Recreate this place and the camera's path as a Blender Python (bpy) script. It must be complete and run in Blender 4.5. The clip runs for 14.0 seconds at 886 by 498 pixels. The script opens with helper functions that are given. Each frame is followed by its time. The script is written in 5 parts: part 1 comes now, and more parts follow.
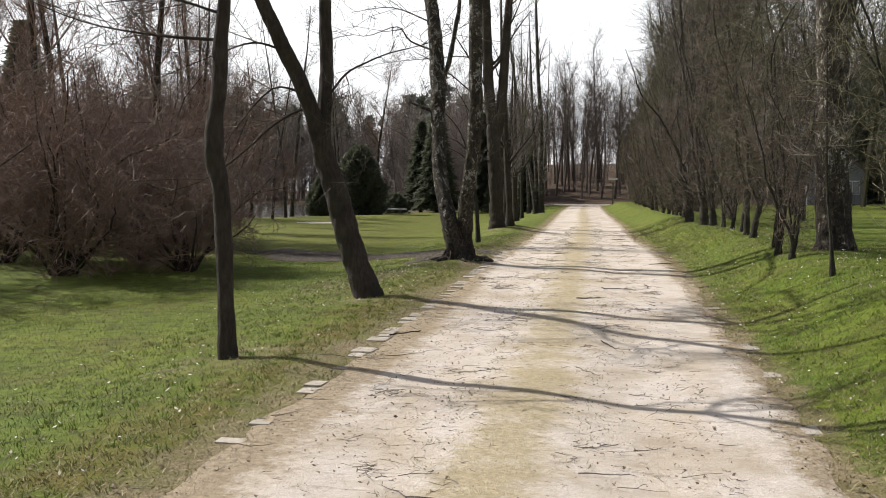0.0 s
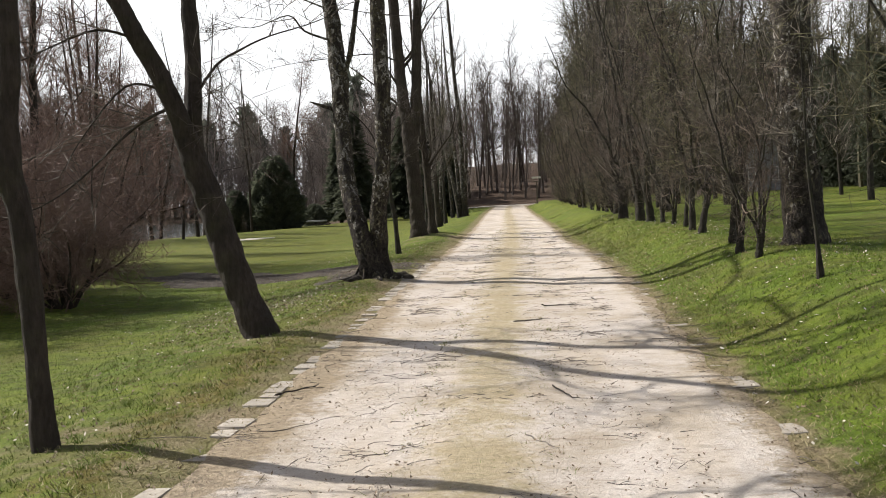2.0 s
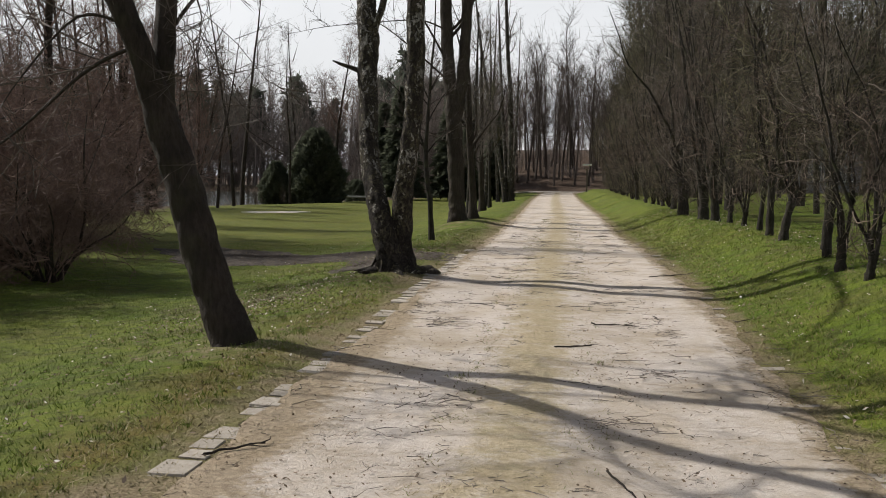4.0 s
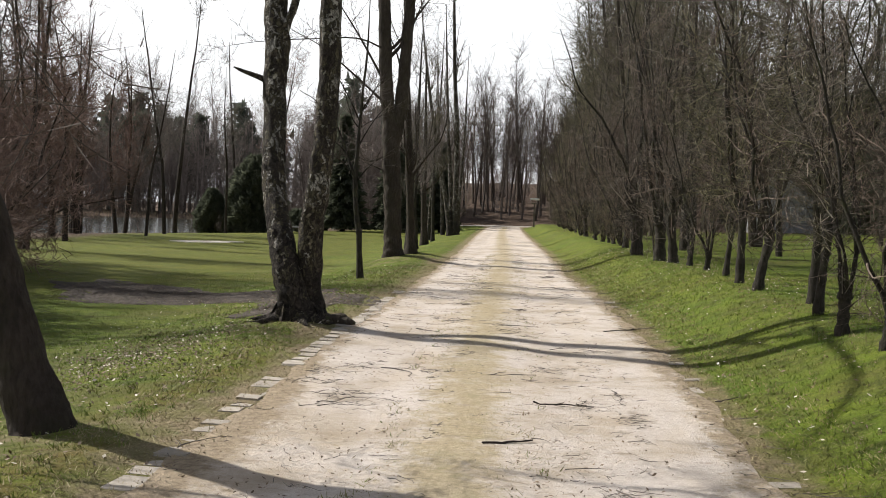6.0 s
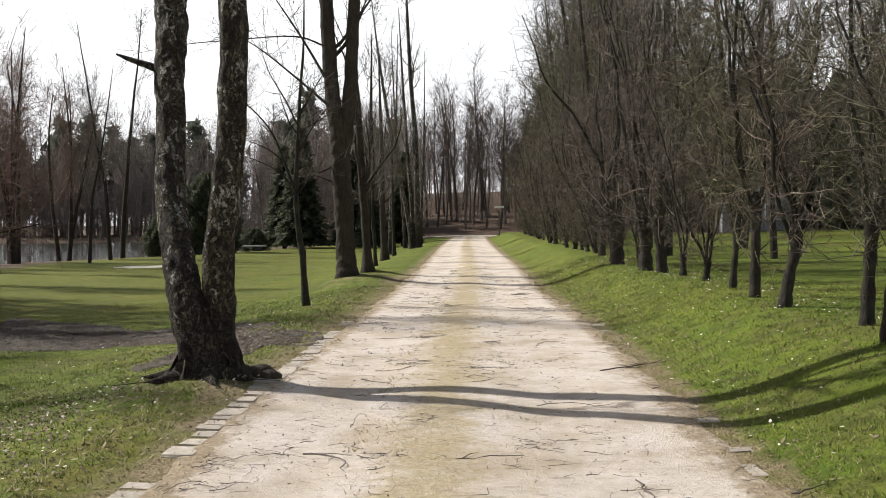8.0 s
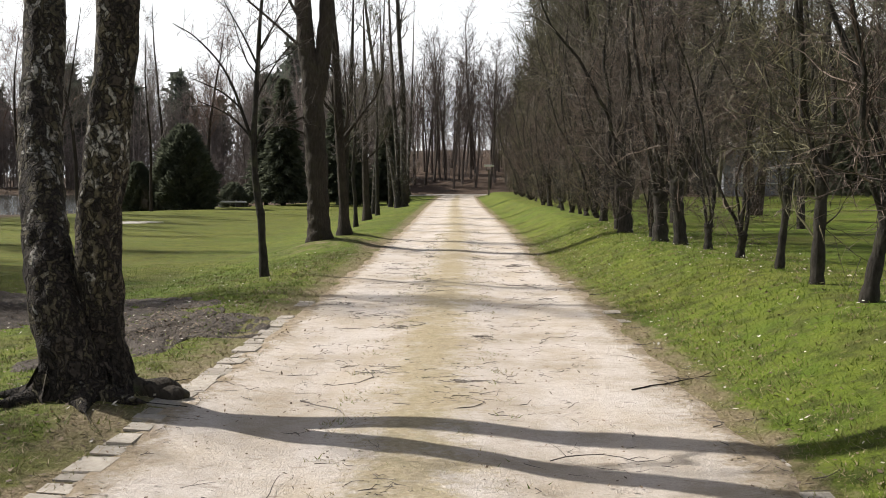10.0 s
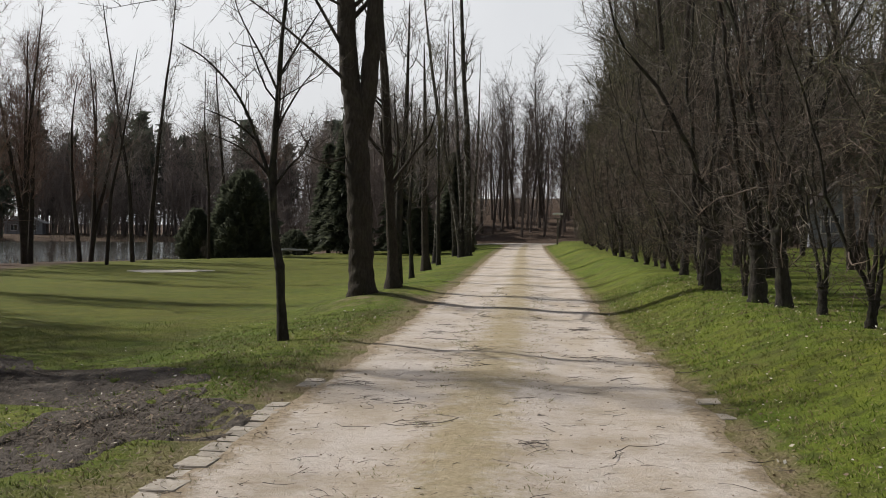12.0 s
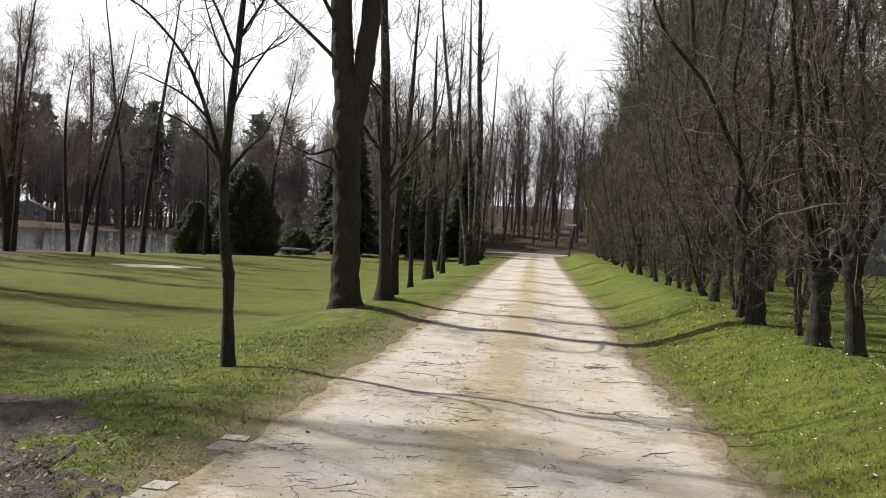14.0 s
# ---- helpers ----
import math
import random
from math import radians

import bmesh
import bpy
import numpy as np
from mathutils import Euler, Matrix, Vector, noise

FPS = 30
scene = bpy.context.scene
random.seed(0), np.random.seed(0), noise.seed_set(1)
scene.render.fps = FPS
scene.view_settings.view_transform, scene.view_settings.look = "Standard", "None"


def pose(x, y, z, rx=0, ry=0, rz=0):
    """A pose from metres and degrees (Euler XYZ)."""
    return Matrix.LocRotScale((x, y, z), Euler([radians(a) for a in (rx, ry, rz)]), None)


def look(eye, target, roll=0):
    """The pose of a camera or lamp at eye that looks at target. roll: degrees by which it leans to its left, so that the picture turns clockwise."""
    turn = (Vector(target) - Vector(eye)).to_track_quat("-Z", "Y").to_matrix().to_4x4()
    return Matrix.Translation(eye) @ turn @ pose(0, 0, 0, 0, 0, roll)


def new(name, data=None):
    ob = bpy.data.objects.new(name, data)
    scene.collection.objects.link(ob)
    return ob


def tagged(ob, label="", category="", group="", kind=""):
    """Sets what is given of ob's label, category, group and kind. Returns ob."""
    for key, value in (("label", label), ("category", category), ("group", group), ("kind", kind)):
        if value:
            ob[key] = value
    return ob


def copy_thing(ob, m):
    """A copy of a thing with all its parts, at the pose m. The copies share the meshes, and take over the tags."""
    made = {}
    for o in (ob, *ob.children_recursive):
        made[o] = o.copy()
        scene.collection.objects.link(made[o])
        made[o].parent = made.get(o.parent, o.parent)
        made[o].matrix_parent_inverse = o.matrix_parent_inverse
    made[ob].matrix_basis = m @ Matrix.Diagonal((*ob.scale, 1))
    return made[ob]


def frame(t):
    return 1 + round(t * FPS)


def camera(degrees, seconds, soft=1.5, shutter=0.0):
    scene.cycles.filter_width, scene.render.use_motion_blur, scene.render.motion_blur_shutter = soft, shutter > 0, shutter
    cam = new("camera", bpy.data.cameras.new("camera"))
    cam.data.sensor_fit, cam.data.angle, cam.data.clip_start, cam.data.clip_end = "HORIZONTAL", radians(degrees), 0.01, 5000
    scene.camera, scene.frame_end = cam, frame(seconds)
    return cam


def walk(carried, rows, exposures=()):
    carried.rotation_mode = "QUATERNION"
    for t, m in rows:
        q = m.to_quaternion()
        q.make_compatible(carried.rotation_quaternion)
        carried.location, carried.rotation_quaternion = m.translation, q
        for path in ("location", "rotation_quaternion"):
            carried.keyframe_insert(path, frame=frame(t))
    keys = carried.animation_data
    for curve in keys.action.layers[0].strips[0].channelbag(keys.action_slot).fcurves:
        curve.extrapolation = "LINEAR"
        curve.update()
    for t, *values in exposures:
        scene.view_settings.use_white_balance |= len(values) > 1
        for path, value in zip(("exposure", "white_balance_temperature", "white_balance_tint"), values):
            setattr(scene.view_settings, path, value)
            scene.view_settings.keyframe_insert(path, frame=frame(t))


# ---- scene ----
cam = camera(45.0, 14.0, soft=0.95)
PATH = [
    (0, (0.443, -0.981, 1.482), (0.12, 0.99, 1.373), 0.6),
    (0.5, (0.382, -0.278, 1.494), (0.142, 1.707, 1.465), 0.9),
    (1, (0.322, 0.398, 1.482), (0.047, 2.378, 1.429), -0.8),
    (1.5, (0.29, 1.126, 1.479), (-0.024, 3.099, 1.39), 1.2),
    (2, (0.252, 1.818, 1.489), (0.065, 3.807, 1.389), -2.6),
    (2.5, (0.356, 2.48, 1.511), (-0.046, 4.437, 1.416), 0.6),
    (3, (0.258, 3.216, 1.524), (0.048, 5.204, 1.468), -0.8),
    (3.5, (0.308, 3.894, 1.516), (-0.084, 5.852, 1.417), -0.5),
    (4, (0.155, 4.689, 1.503), (-0.115, 6.666, 1.369), 0.7),
    (4.2, (0.111, 4.964, 1.505), (-0.039, 6.956, 1.403), -0.7),
    (6.3, (0.182, 7.822, 1.511), (0.02, 9.814, 1.442), 2.5),
    (6.5, (0.141, 8.122, 1.53), (0.037, 10.118, 1.465), 1.9),
    (7, (0.141, 8.884, 1.527), (-0.035, 10.872, 1.397), 1.1),
    (7.5, (0.122, 9.634, 1.536), (-0.041, 11.624, 1.421), -0.0),
    (7.7, (0.103, 9.931, 1.542), (-0.011, 11.927, 1.497), -0.8),
    (9.8, (0.055, 13.09, 1.544), (-0.102, 15.078, 1.395), 1.7),
    (10, (0.015, 13.374, 1.561), (-0.073, 15.368, 1.432), 0.5),
    (10.5, (0.06, 14.118, 1.568), (-0.113, 16.107, 1.459), -0.6),
    (11, (0.075, 14.84, 1.568), (-0.076, 16.834, 1.516), 0.3),
    (11.5, (0.106, 15.569, 1.536), (-0.026, 17.565, 1.515), -0.2),
    (12, (0.126, 16.261, 1.546), (-0.093, 18.249, 1.506), 0.8),
    (12.5, (0.094, 17.018, 1.544), (-0.093, 19.008, 1.488), -0.5),
    (13, (0.113, 17.695, 1.559), (-0.169, 19.674, 1.493), 2.2),
    (13.5, (0.051, 18.425, 1.589), (-0.157, 20.414, 1.539), 1.6),
    (14, (0.04, 19.181, 1.589), (-0.199, 21.166, 1.558), 3.5),
]
walk(cam, [(t, look(eye, target, roll)) for t, eye, target, roll in PATH],
     [(0.0, 0.54), (0.5, 0.59), (1.5, 0.58), (2.2, 0.58), (3.0, 0.14), (3.5, -0.04), (4.2, 0.11), (6.4, 0.52), (7.0, 0.53), (10.0, 0.57), (11.0, 0.48), (11.5, 0.1), (12.0, -0.1), (12.5, -0.1), (13.2, 0.33), (14.0, 0.48)])

# ---- world and sun ----
SUN_DIR = Vector((-0.915, 0.40, 0.0)).normalized()
SUN_EL = radians(40)
world = bpy.data.worlds.new("sky")
scene.world = world
world.use_nodes = True
wn, wl = world.node_tree.nodes, world.node_tree.links
wn.clear()
w_out = wn.new("ShaderNodeOutputWorld")
w_bg = wn.new("ShaderNodeBackground")
w_sky = wn.new("ShaderNodeTexSky")
w_sky.sky_type, w_sky.sun_disc = "NISHITA", False
w_sky.sun_elevation = SUN_EL
w_sky.sun_rotation = math.atan2(SUN_DIR.x, SUN_DIR.y)
w_sky.air_density, w_sky.dust_density = 1.0, 3.0
w_co = wn.new("ShaderNodeTexCoord")
w_noise = wn.new("ShaderNodeTexNoise")
w_noise.inputs["Scale"].default_value = 2.2
w_noise.inputs["Detail"].default_value = 6
w_ramp = wn.new("ShaderNodeMapRange")
w_ramp.inputs[1].default_value, w_ramp.inputs[2].default_value = 0.36, 0.6
w_ramp.inputs[3].default_value, w_ramp.inputs[4].default_value = 0.82, 1.0
w_sep = wn.new("ShaderNodeSeparateXYZ")
w_low = wn.new("ShaderNodeMapRange")
w_low.inputs[1].default_value, w_low.inputs[2].default_value = 0.27, 0.5
w_low.inputs[3].default_value, w_low.inputs[4].default_value = 1.0, 0.04
w_mul = wn.new("ShaderNodeMath")
w_mul.operation = "MULTIPLY"
w_mix = wn.new("ShaderNodeMix")
w_mix.data_type = "RGBA"
w_mix.inputs[7].default_value = (16.5, 16.7, 17.1, 1)
wl.new(w_co.outputs["Generated"], w_noise.inputs["Vector"])
wl.new(w_noise.outputs["Fac"], w_ramp.inputs[0])
wl.new(w_co.outputs["Generated"], w_sep.inputs[0])
wl.new(w_sep.outputs[2], w_low.inputs[0])
wl.new(w_ramp.outputs[0], w_mul.inputs[0])
wl.new(w_low.outputs[0], w_mul.inputs[1])
wl.new(w_mul.outputs[0], w_mix.inputs[0])
wl.new(w_sky.outputs[0], w_mix.inputs[6])
wl.new(w_mix.outputs[2], w_bg.inputs[0])
w_bg.inputs[1].default_value = 0.055
wl.new(w_bg.outputs[0], w_out.inputs[0])

sun = new("sun", bpy.data.lights.new("sun", "SUN"))
sun.data.energy, sun.data.angle, sun.data.color = 5.0, radians(0.55), (1.0, 0.96, 0.9)
sun.matrix_world = look((0, 0, 30), Vector((0, 0, 30)) - SUN_DIR * math.cos(SUN_EL) - Vector((0, 0, math.sin(SUN_EL))))


# ---- materials ----
class Nodes:
    """A short way to write a node material."""

    def __init__(self, name, rough=0.8, spec=0.3):
        self.mat = bpy.data.materials.new(name)
        self.mat.use_nodes = True
        self.t = self.mat.node_tree
        self.b = self.t.nodes["Principled BSDF"]
        self.b.inputs["Roughness"].default_value = rough
        self.b.inputs["Specular IOR Level"].default_value = spec

    def n(self, kind, **sets):
        node = self.t.nodes.new("ShaderNode" + kind)
        for k, v in sets.items():
            node.inputs[k].default_value = v
        return node

    def l(self, a, b):
        self.t.links.new(a, b)

    def coords(self, which="Object", scale=(1, 1, 1)):
        c, m = self.n("TexCoord"), self.n("Mapping", Scale=scale)
        self.l(c.outputs[which], m.inputs[0])
        return m.outputs[0]

    def noise(self, vec, scale, detail=4.0, rough=0.55):
        x = self.n("TexNoise", Scale=scale, Detail=detail, Roughness=rough)
        self.l(vec, x.inputs["Vector"])
        return x.outputs["Fac"]

    def steps(self, fac, *stops):
        r = self.n("ValToRGB")
        e = r.color_ramp.elements
        while len(e) < len(stops):
            e.new(0.5)
        for i, (p, c) in enumerate(stops):
            e[i].position, e[i].color = p, (*c, 1)
        self.l(fac, r.inputs[0])
        return r.outputs[0]

    def mix(self, fac, a, b, mode="MIX"):
        m = self.n("Mix")
        m.data_type, m.blend_type = "RGBA", mode
        for sock, v in ((m.inputs[0], fac), (m.inputs[6], a), (m.inputs[7], b)):
            if isinstance(v, (int, float)):
                sock.default_value = v
            elif isinstance(v, tuple):
                sock.default_value = (*v, 1)
            else:
                self.l(v, sock)
        return m.outputs[2]

    def span(self, fac, a, b, lo=0.0, hi=1.0):
        m = self.n("MapRange")
        for i, v in enumerate((a, b, lo, hi)):
            m.inputs[i + 1].default_value = v
        self.l(fac, m.inputs[0])
        return m.outputs[0]

    def math(self, op, a, b=0.0):
        m = self.n("Math")
        m.operation = op
        for sock, v in zip(m.inputs, (a, b)):
            if isinstance(v, (int, float)):
                sock.default_value = v
            else:
                self.l(v, sock)
        return m.outputs[0]

    def attr(self, name):
        a = self.n("Attribute")
        a.attribute_name = name
        return a.outputs["Fac"]

    def island(self):
        return self.n("NewGeometry").outputs["Random Per Island"]

    def object_random(self):
        return self.n("ObjectInfo").outputs["Random"]

    def done(self, colour, height=None, strength=0.5, distance=0.02):
        if isinstance(colour, tuple):
            self.b.inputs["Base Color"].default_value = (*colour, 1)
        else:
            self.l(colour, self.b.inputs["Base Color"])
        if height is not None:
            bump = self.n("Bump", Strength=strength, Distance=distance)
            self.l(height, bump.inputs["Height"])
            self.l(bump.outputs[0], self.b.inputs["Normal"])
        return self.mat


def bark(name, dark, light, white=None, moss=0.0):
    """Furrowed bark; white: how much papery birch bark shows between the plates."""
    m = Nodes(name, 0.9, 0.2)
    v = m.coords("Object", (1, 1, 0.3))
    w = m.coords("Object")
    f = m.noise(v, 24, 6, 0.68)
    c = m.mix(m.span(f, 0.3, 0.7), dark, light)
    c = m.mix(m.span(m.noise(w, 2.3), 0.4, 0.7, 0, 0.6), c, tuple(x * 0.55 for x in dark))
    if moss:
        c = m.mix(m.span(m.noise(w, 4.0), 0.5, 0.68, 0, moss), c, (0.075, 0.085, 0.03))
    if white:
        warp = m.n("VectorMath")
        warp.operation = "ADD"
        bend = m.n("TexNoise", Scale=9.0, Detail=3.0)
        soft = m.n("VectorMath")
        soft.operation = "SCALE"
        soft.inputs["Scale"].default_value = 0.22
        m.l(w, bend.inputs["Vector"])
        m.l(bend.outputs["Color"], soft.inputs[0])
        m.l(m.coords("Object", (1, 1, 0.32)), warp.inputs[0])
        m.l(soft.outputs[0], warp.inputs[1])
        cells, cracks = m.n("TexVoronoi", Scale=21.0), m.n("TexVoronoi", Scale=21.0)
        cracks.feature = "DISTANCE_TO_EDGE"
        for node in (cells, cracks):
            m.l(warp.outputs[0], node.inputs["Vector"])
        height = m.n("SeparateXYZ")
        m.l(w, height.inputs[0])
        pick = m.math("ADD", m.math("MULTIPLY", cells.outputs["Color"], 0.75), m.math("MULTIPLY", m.math("SUBTRACT", m.noise(w, 3.4, 6, 0.7), 0.5), 1.7))
        pick = m.math("SUBTRACT", pick, m.span(height.outputs[2], 0.3, 1.7, 0.08, -0.2))
        plate = m.steps(pick, (0.0, tuple(x * 0.8 for x in dark)), (0.42, light), (0.56, (0.105, 0.09, 0.055)), (0.7, (0.17, 0.145, 0.1)), (white, (0.5, 0.47, 0.42)))
        plate = m.mix(m.span(f, 0.35, 0.7, 0, 0.55), plate, dark)
        edge = m.span(cracks.outputs["Distance"], 0.0, 0.16)
        c = m.mix(m.span(edge, 0, 1, 0.25, 1.0), dark, plate)
        c = m.mix(m.span(m.noise(w, 46, 5, 0.7), 0.4, 0.65, 0, 0.45), c, tuple(x * 0.7 for x in dark))
        f = m.math("ADD", m.math("MULTIPLY", f, 0.5), edge)
    return m.done(c, f, 1.0, 0.05)


def twiggy(name, a, b, light=0.0):
    m = Nodes(name, 0.75, 0.25)
    r = m.island()
    c = m.mix(m.span(r, light, 1.0), a, b)
    c = m.mix(m.span(m.noise(m.coords("Object"), 1.3), 0.35, 0.65, 0, 0.5), c, tuple(0.5 * (x + y) * 0.7 for x, y in zip(a, b)))
    return m.done(c)


BARK_DARK = bark("dark_bark", (0.021, 0.016, 0.013), (0.059, 0.046, 0.038), moss=0.12)
BARK_BIRCH = bark("birch_bark", (0.023, 0.019, 0.016), (0.085, 0.069, 0.056), white=0.82, moss=0.4)
BARK_OAK = bark("oak_bark", (0.025, 0.02, 0.015), (0.07, 0.056, 0.044), moss=0.12)
BARK_HEDGE = bark("hedge_bark", (0.013, 0.011, 0.009), (0.055, 0.048, 0.038), moss=0.3)
BARK_MOSS = bark("mossy_bark", (0.03, 0.024, 0.018), (0.08, 0.066, 0.048), moss=1.0)
BARK_WHITE = bark("young_birch_bark", (0.05, 0.045, 0.04), (0.11, 0.095, 0.082), white=0.8)
TWIG_DARK = twiggy("dark_twigs", (0.057, 0.044, 0.036), (0.144, 0.114, 0.094), 0.3)
# hedge twigs: random pale ones among dark carry the look of sunlit twigs
TWIG_HEDGE = twiggy("hedge_twigs", (0.028, 0.022, 0.017), (0.347, 0.299, 0.242), 0.5)
TWIG_HEDGE_RED = twiggy("reddish_hedge_twigs", (0.034, 0.024, 0.019), (0.28, 0.215, 0.172), 0.5)
TWIG_HEDGE_OLIVE = twiggy("mossy_hedge_twigs", (0.032, 0.028, 0.016), (0.252, 0.231, 0.131), 0.5)
TWIG_RED = twiggy("red_brown_twigs", (0.121, 0.078, 0.061), (0.29, 0.191, 0.152), 0.35)
TWIG_GREY = twiggy("grey_twigs", (0.083, 0.069, 0.06), (0.204, 0.174, 0.15), 0.3)
# far twigs are paler: the haze of distance is put into their colour
TWIG_HAZED = twiggy("hazed_far_twigs", (0.15, 0.12, 0.105), (0.3, 0.252, 0.228), 0.2)
TWIG_OLIVE = twiggy("olive_twigs", (0.06, 0.055, 0.03), (0.18, 0.162, 0.102), 0.4)
NEEDLE = twiggy("dark_needles", (0.06, 0.068, 0.046), (0.115, 0.126, 0.085))
NEEDLE_YEW = twiggy("yew_needles", (0.07, 0.08, 0.055), (0.12, 0.13, 0.09))
NEEDLE_PINE = twiggy("pine_needles", (0.062, 0.073, 0.055), (0.131, 0.144, 0.112))


def lets_light_through(mat, share):
    """Needles pass on some of the light that falls on their far side."""
    t = mat.node_tree
    glow, mix = t.nodes.new("ShaderNodeBsdfTranslucent"), t.nodes.new("ShaderNodeMixShader")
    base, out = t.nodes["Principled BSDF"], t.nodes["Material Output"]
    t.links.new(base.inputs["Base Color"].links[0].from_socket, glow.inputs["Color"])
    mix.inputs[0].default_value = share
    t.links.new(base.outputs[0], mix.inputs[1])
    t.links.new(glow.outputs[0], mix.inputs[2])
    t.links.new(mix.outputs[0], out.inputs["Surface"])


for needles in (NEEDLE, NEEDLE_YEW, NEEDLE_PINE):
    lets_light_through(needles, 0.45)



def ground_material():
    m = Nodes("lawn", 0.9, 0.15)
    v = m.coords("Object")
    big, mid, fine = m.noise(v, 0.22, 5, 0.6), m.noise(v, 1.7, 5, 0.6), m.noise(v, 38, 5, 0.7)
    green = m.mix(m.span(mid, 0.3, 0.7), (0.078, 0.132, 0.011), (0.15, 0.195, 0.018))
    green = m.mix(m.span(big, 0.42, 0.62, 0, 0.75), green, (0.195, 0.205, 0.028))
    green = m.mix(m.span(fine, 0.35, 0.62, 0, 0.6), green, (0.05, 0.072, 0.01))
    green = m.mix(m.span(m.noise(v, 0.7, 6, 0.7), 0.47, 0.64, 0, 0.65), green, (0.10, 0.09, 0.028))
    green = m.mix(m.span(m.noise(v, 4.5, 6, 0.7), 0.48, 0.6, 0, 0.75), green, (0.05, 0.06, 0.012))
    green = m.mix(m.span(m.noise(v, 11, 5, 0.7), 0.58, 0.68, 0, 0.6), green, (0.20, 0.18, 0.06))
    # tree shade on the left lawn, painted as a darker olive
    green = m.mix(m.math("MULTIPLY", m.attr("lawn_shade"), 0.62), green, m.mix(m.span(mid, 0.35, 0.65), (0.07, 0.08, 0.009), (0.122, 0.118, 0.015)))
    shoulder = m.math("MULTIPLY", m.attr("verge"), m.span(m.noise(v, 2.4, 5, 0.7), 0.36, 0.6))
    green = m.mix(m.math("MULTIPLY", shoulder, 0.75), green, m.mix(m.span(fine, 0.35, 0.65), (0.10, 0.068, 0.02), (0.19, 0.135, 0.04)))
    dry = m.mix(m.span(fine, 0.35, 0.65), (0.13, 0.10, 0.055), (0.31, 0.25, 0.155))
    dry = m.mix(m.span(mid, 0.42, 0.64, 0, 0.8), dry, (0.12, 0.125, 0.03))
    edge = m.math("ADD", m.attr("worn"), m.math("MULTIPLY", m.math("SUBTRACT", m.noise(v, 3.1, 5, 0.65), 0.5), 1.5))
    c = m.mix(m.span(edge, 0.35, 0.75), green, dry)
    litter = m.mix(m.span(m.noise(v, 9, 6, 0.7), 0.35, 0.65), (0.05, 0.036, 0.026), (0.135, 0.09, 0.063))
    lit = m.math("ADD", m.attr("litter"), m.math("MULTIPLY", m.math("SUBTRACT", mid, 0.5), 0.8))
    c = m.mix(m.span(lit, 0.35, 0.65), c, litter)
    h = m.math("ADD", m.math("MULTIPLY", fine, 0.7), m.noise(v, 9, 4))
    return m.done(c, h, 0.9, 0.05)


def path_material():
    m = Nodes("sandy_gravel", 0.92, 0.2)
    v = m.coords("Object")
    long_v = m.coords("Object", (1, 0.28, 1))
    fine, grit, blotch = m.noise(v, 70, 5, 0.75), m.noise(v, 14, 6, 0.7), m.noise(long_v, 1.6, 5, 0.6)
    sand = m.mix(m.span(grit, 0.3, 0.7), (0.535, 0.47, 0.415), (0.655, 0.60, 0.55))
    sand = m.mix(m.span(blotch, 0.45, 0.7, 0, 0.8), sand, (0.50, 0.415, 0.31))
    sand = m.mix(m.span(fine, 0.42, 0.7, 0, 0.5), sand, (0.30, 0.25, 0.20))
    sand = m.mix(m.span(m.noise(v, 0.9, 6, 0.7), 0.46, 0.66, 0, 0.85), sand, (0.36, 0.295, 0.215))
    thatch = m.mix(m.span(m.noise(v, 24, 6, 0.75), 0.33, 0.66), (0.24, 0.195, 0.10), (0.47, 0.385, 0.25))
    thatch = m.mix(m.span(m.noise(v, 5, 4), 0.5, 0.75, 0, 0.45), thatch, (0.22, 0.21, 0.09))
    rough = m.math("MULTIPLY", m.math("SUBTRACT", m.noise(v, 2.6, 6, 0.72), 0.5), 2.3)
    rough2 = m.math("MULTIPLY", m.math("SUBTRACT", m.noise(v, 17, 5, 0.75), 0.5), 1.2)
    k = m.math("ADD", m.attr("thatch"), m.math("ADD", rough, rough2))
    c = m.mix(m.span(k, 0.35, 0.95, 0, 0.85), sand, thatch)
    d = m.math("ADD", m.attr("edge"), m.math("ADD", rough, rough2))
    dirt = m.mix(m.span(m.noise(v, 16, 6, 0.75), 0.35, 0.65), (0.17, 0.125, 0.075), (0.38, 0.305, 0.205))
    c = m.mix(m.span(d, 0.4, 0.9, 0, 0.9), c, dirt)
    for squeeze, size, cut in (((1, 2.6, 1), 3.4, 0.575), ((1, 2.6, 1), 8, 0.59), ((1, 2.0, 1), 21, 0.61)):
        debris = m.span(m.noise(m.coords("Object", squeeze), size, 6, 0.75), cut, cut + 0.08, 0, 0.55)
        c = m.mix(debris, c, (0.24, 0.19, 0.14))
    return m.done(c, m.math("ADD", m.math("MULTIPLY", fine, 0.6), grit), 0.8, 0.03)


def plain(name, a, b, scale=8.0, rough=0.85, bump=0.4, dist=0.01, per_object=False):
    m = Nodes(name, rough, 0.3)
    v = m.coords("Object")
    f = m.noise(v, scale, 6, 0.65)
    c = m.mix(m.span(f, 0.3, 0.7), a, b)
    c = m.mix(m.span(m.noise(v, scale * 0.17), 0.35, 0.7, 0, 0.4), c, tuple(x * 0.6 for x in a))
    if per_object:
        c = m.mix(m.span(m.object_random(), 0, 1, 0, 0.55), c, tuple(x * 0.62 for x in a))
    return m.done(c, m.noise(v, scale * 3, 5), bump, dist)


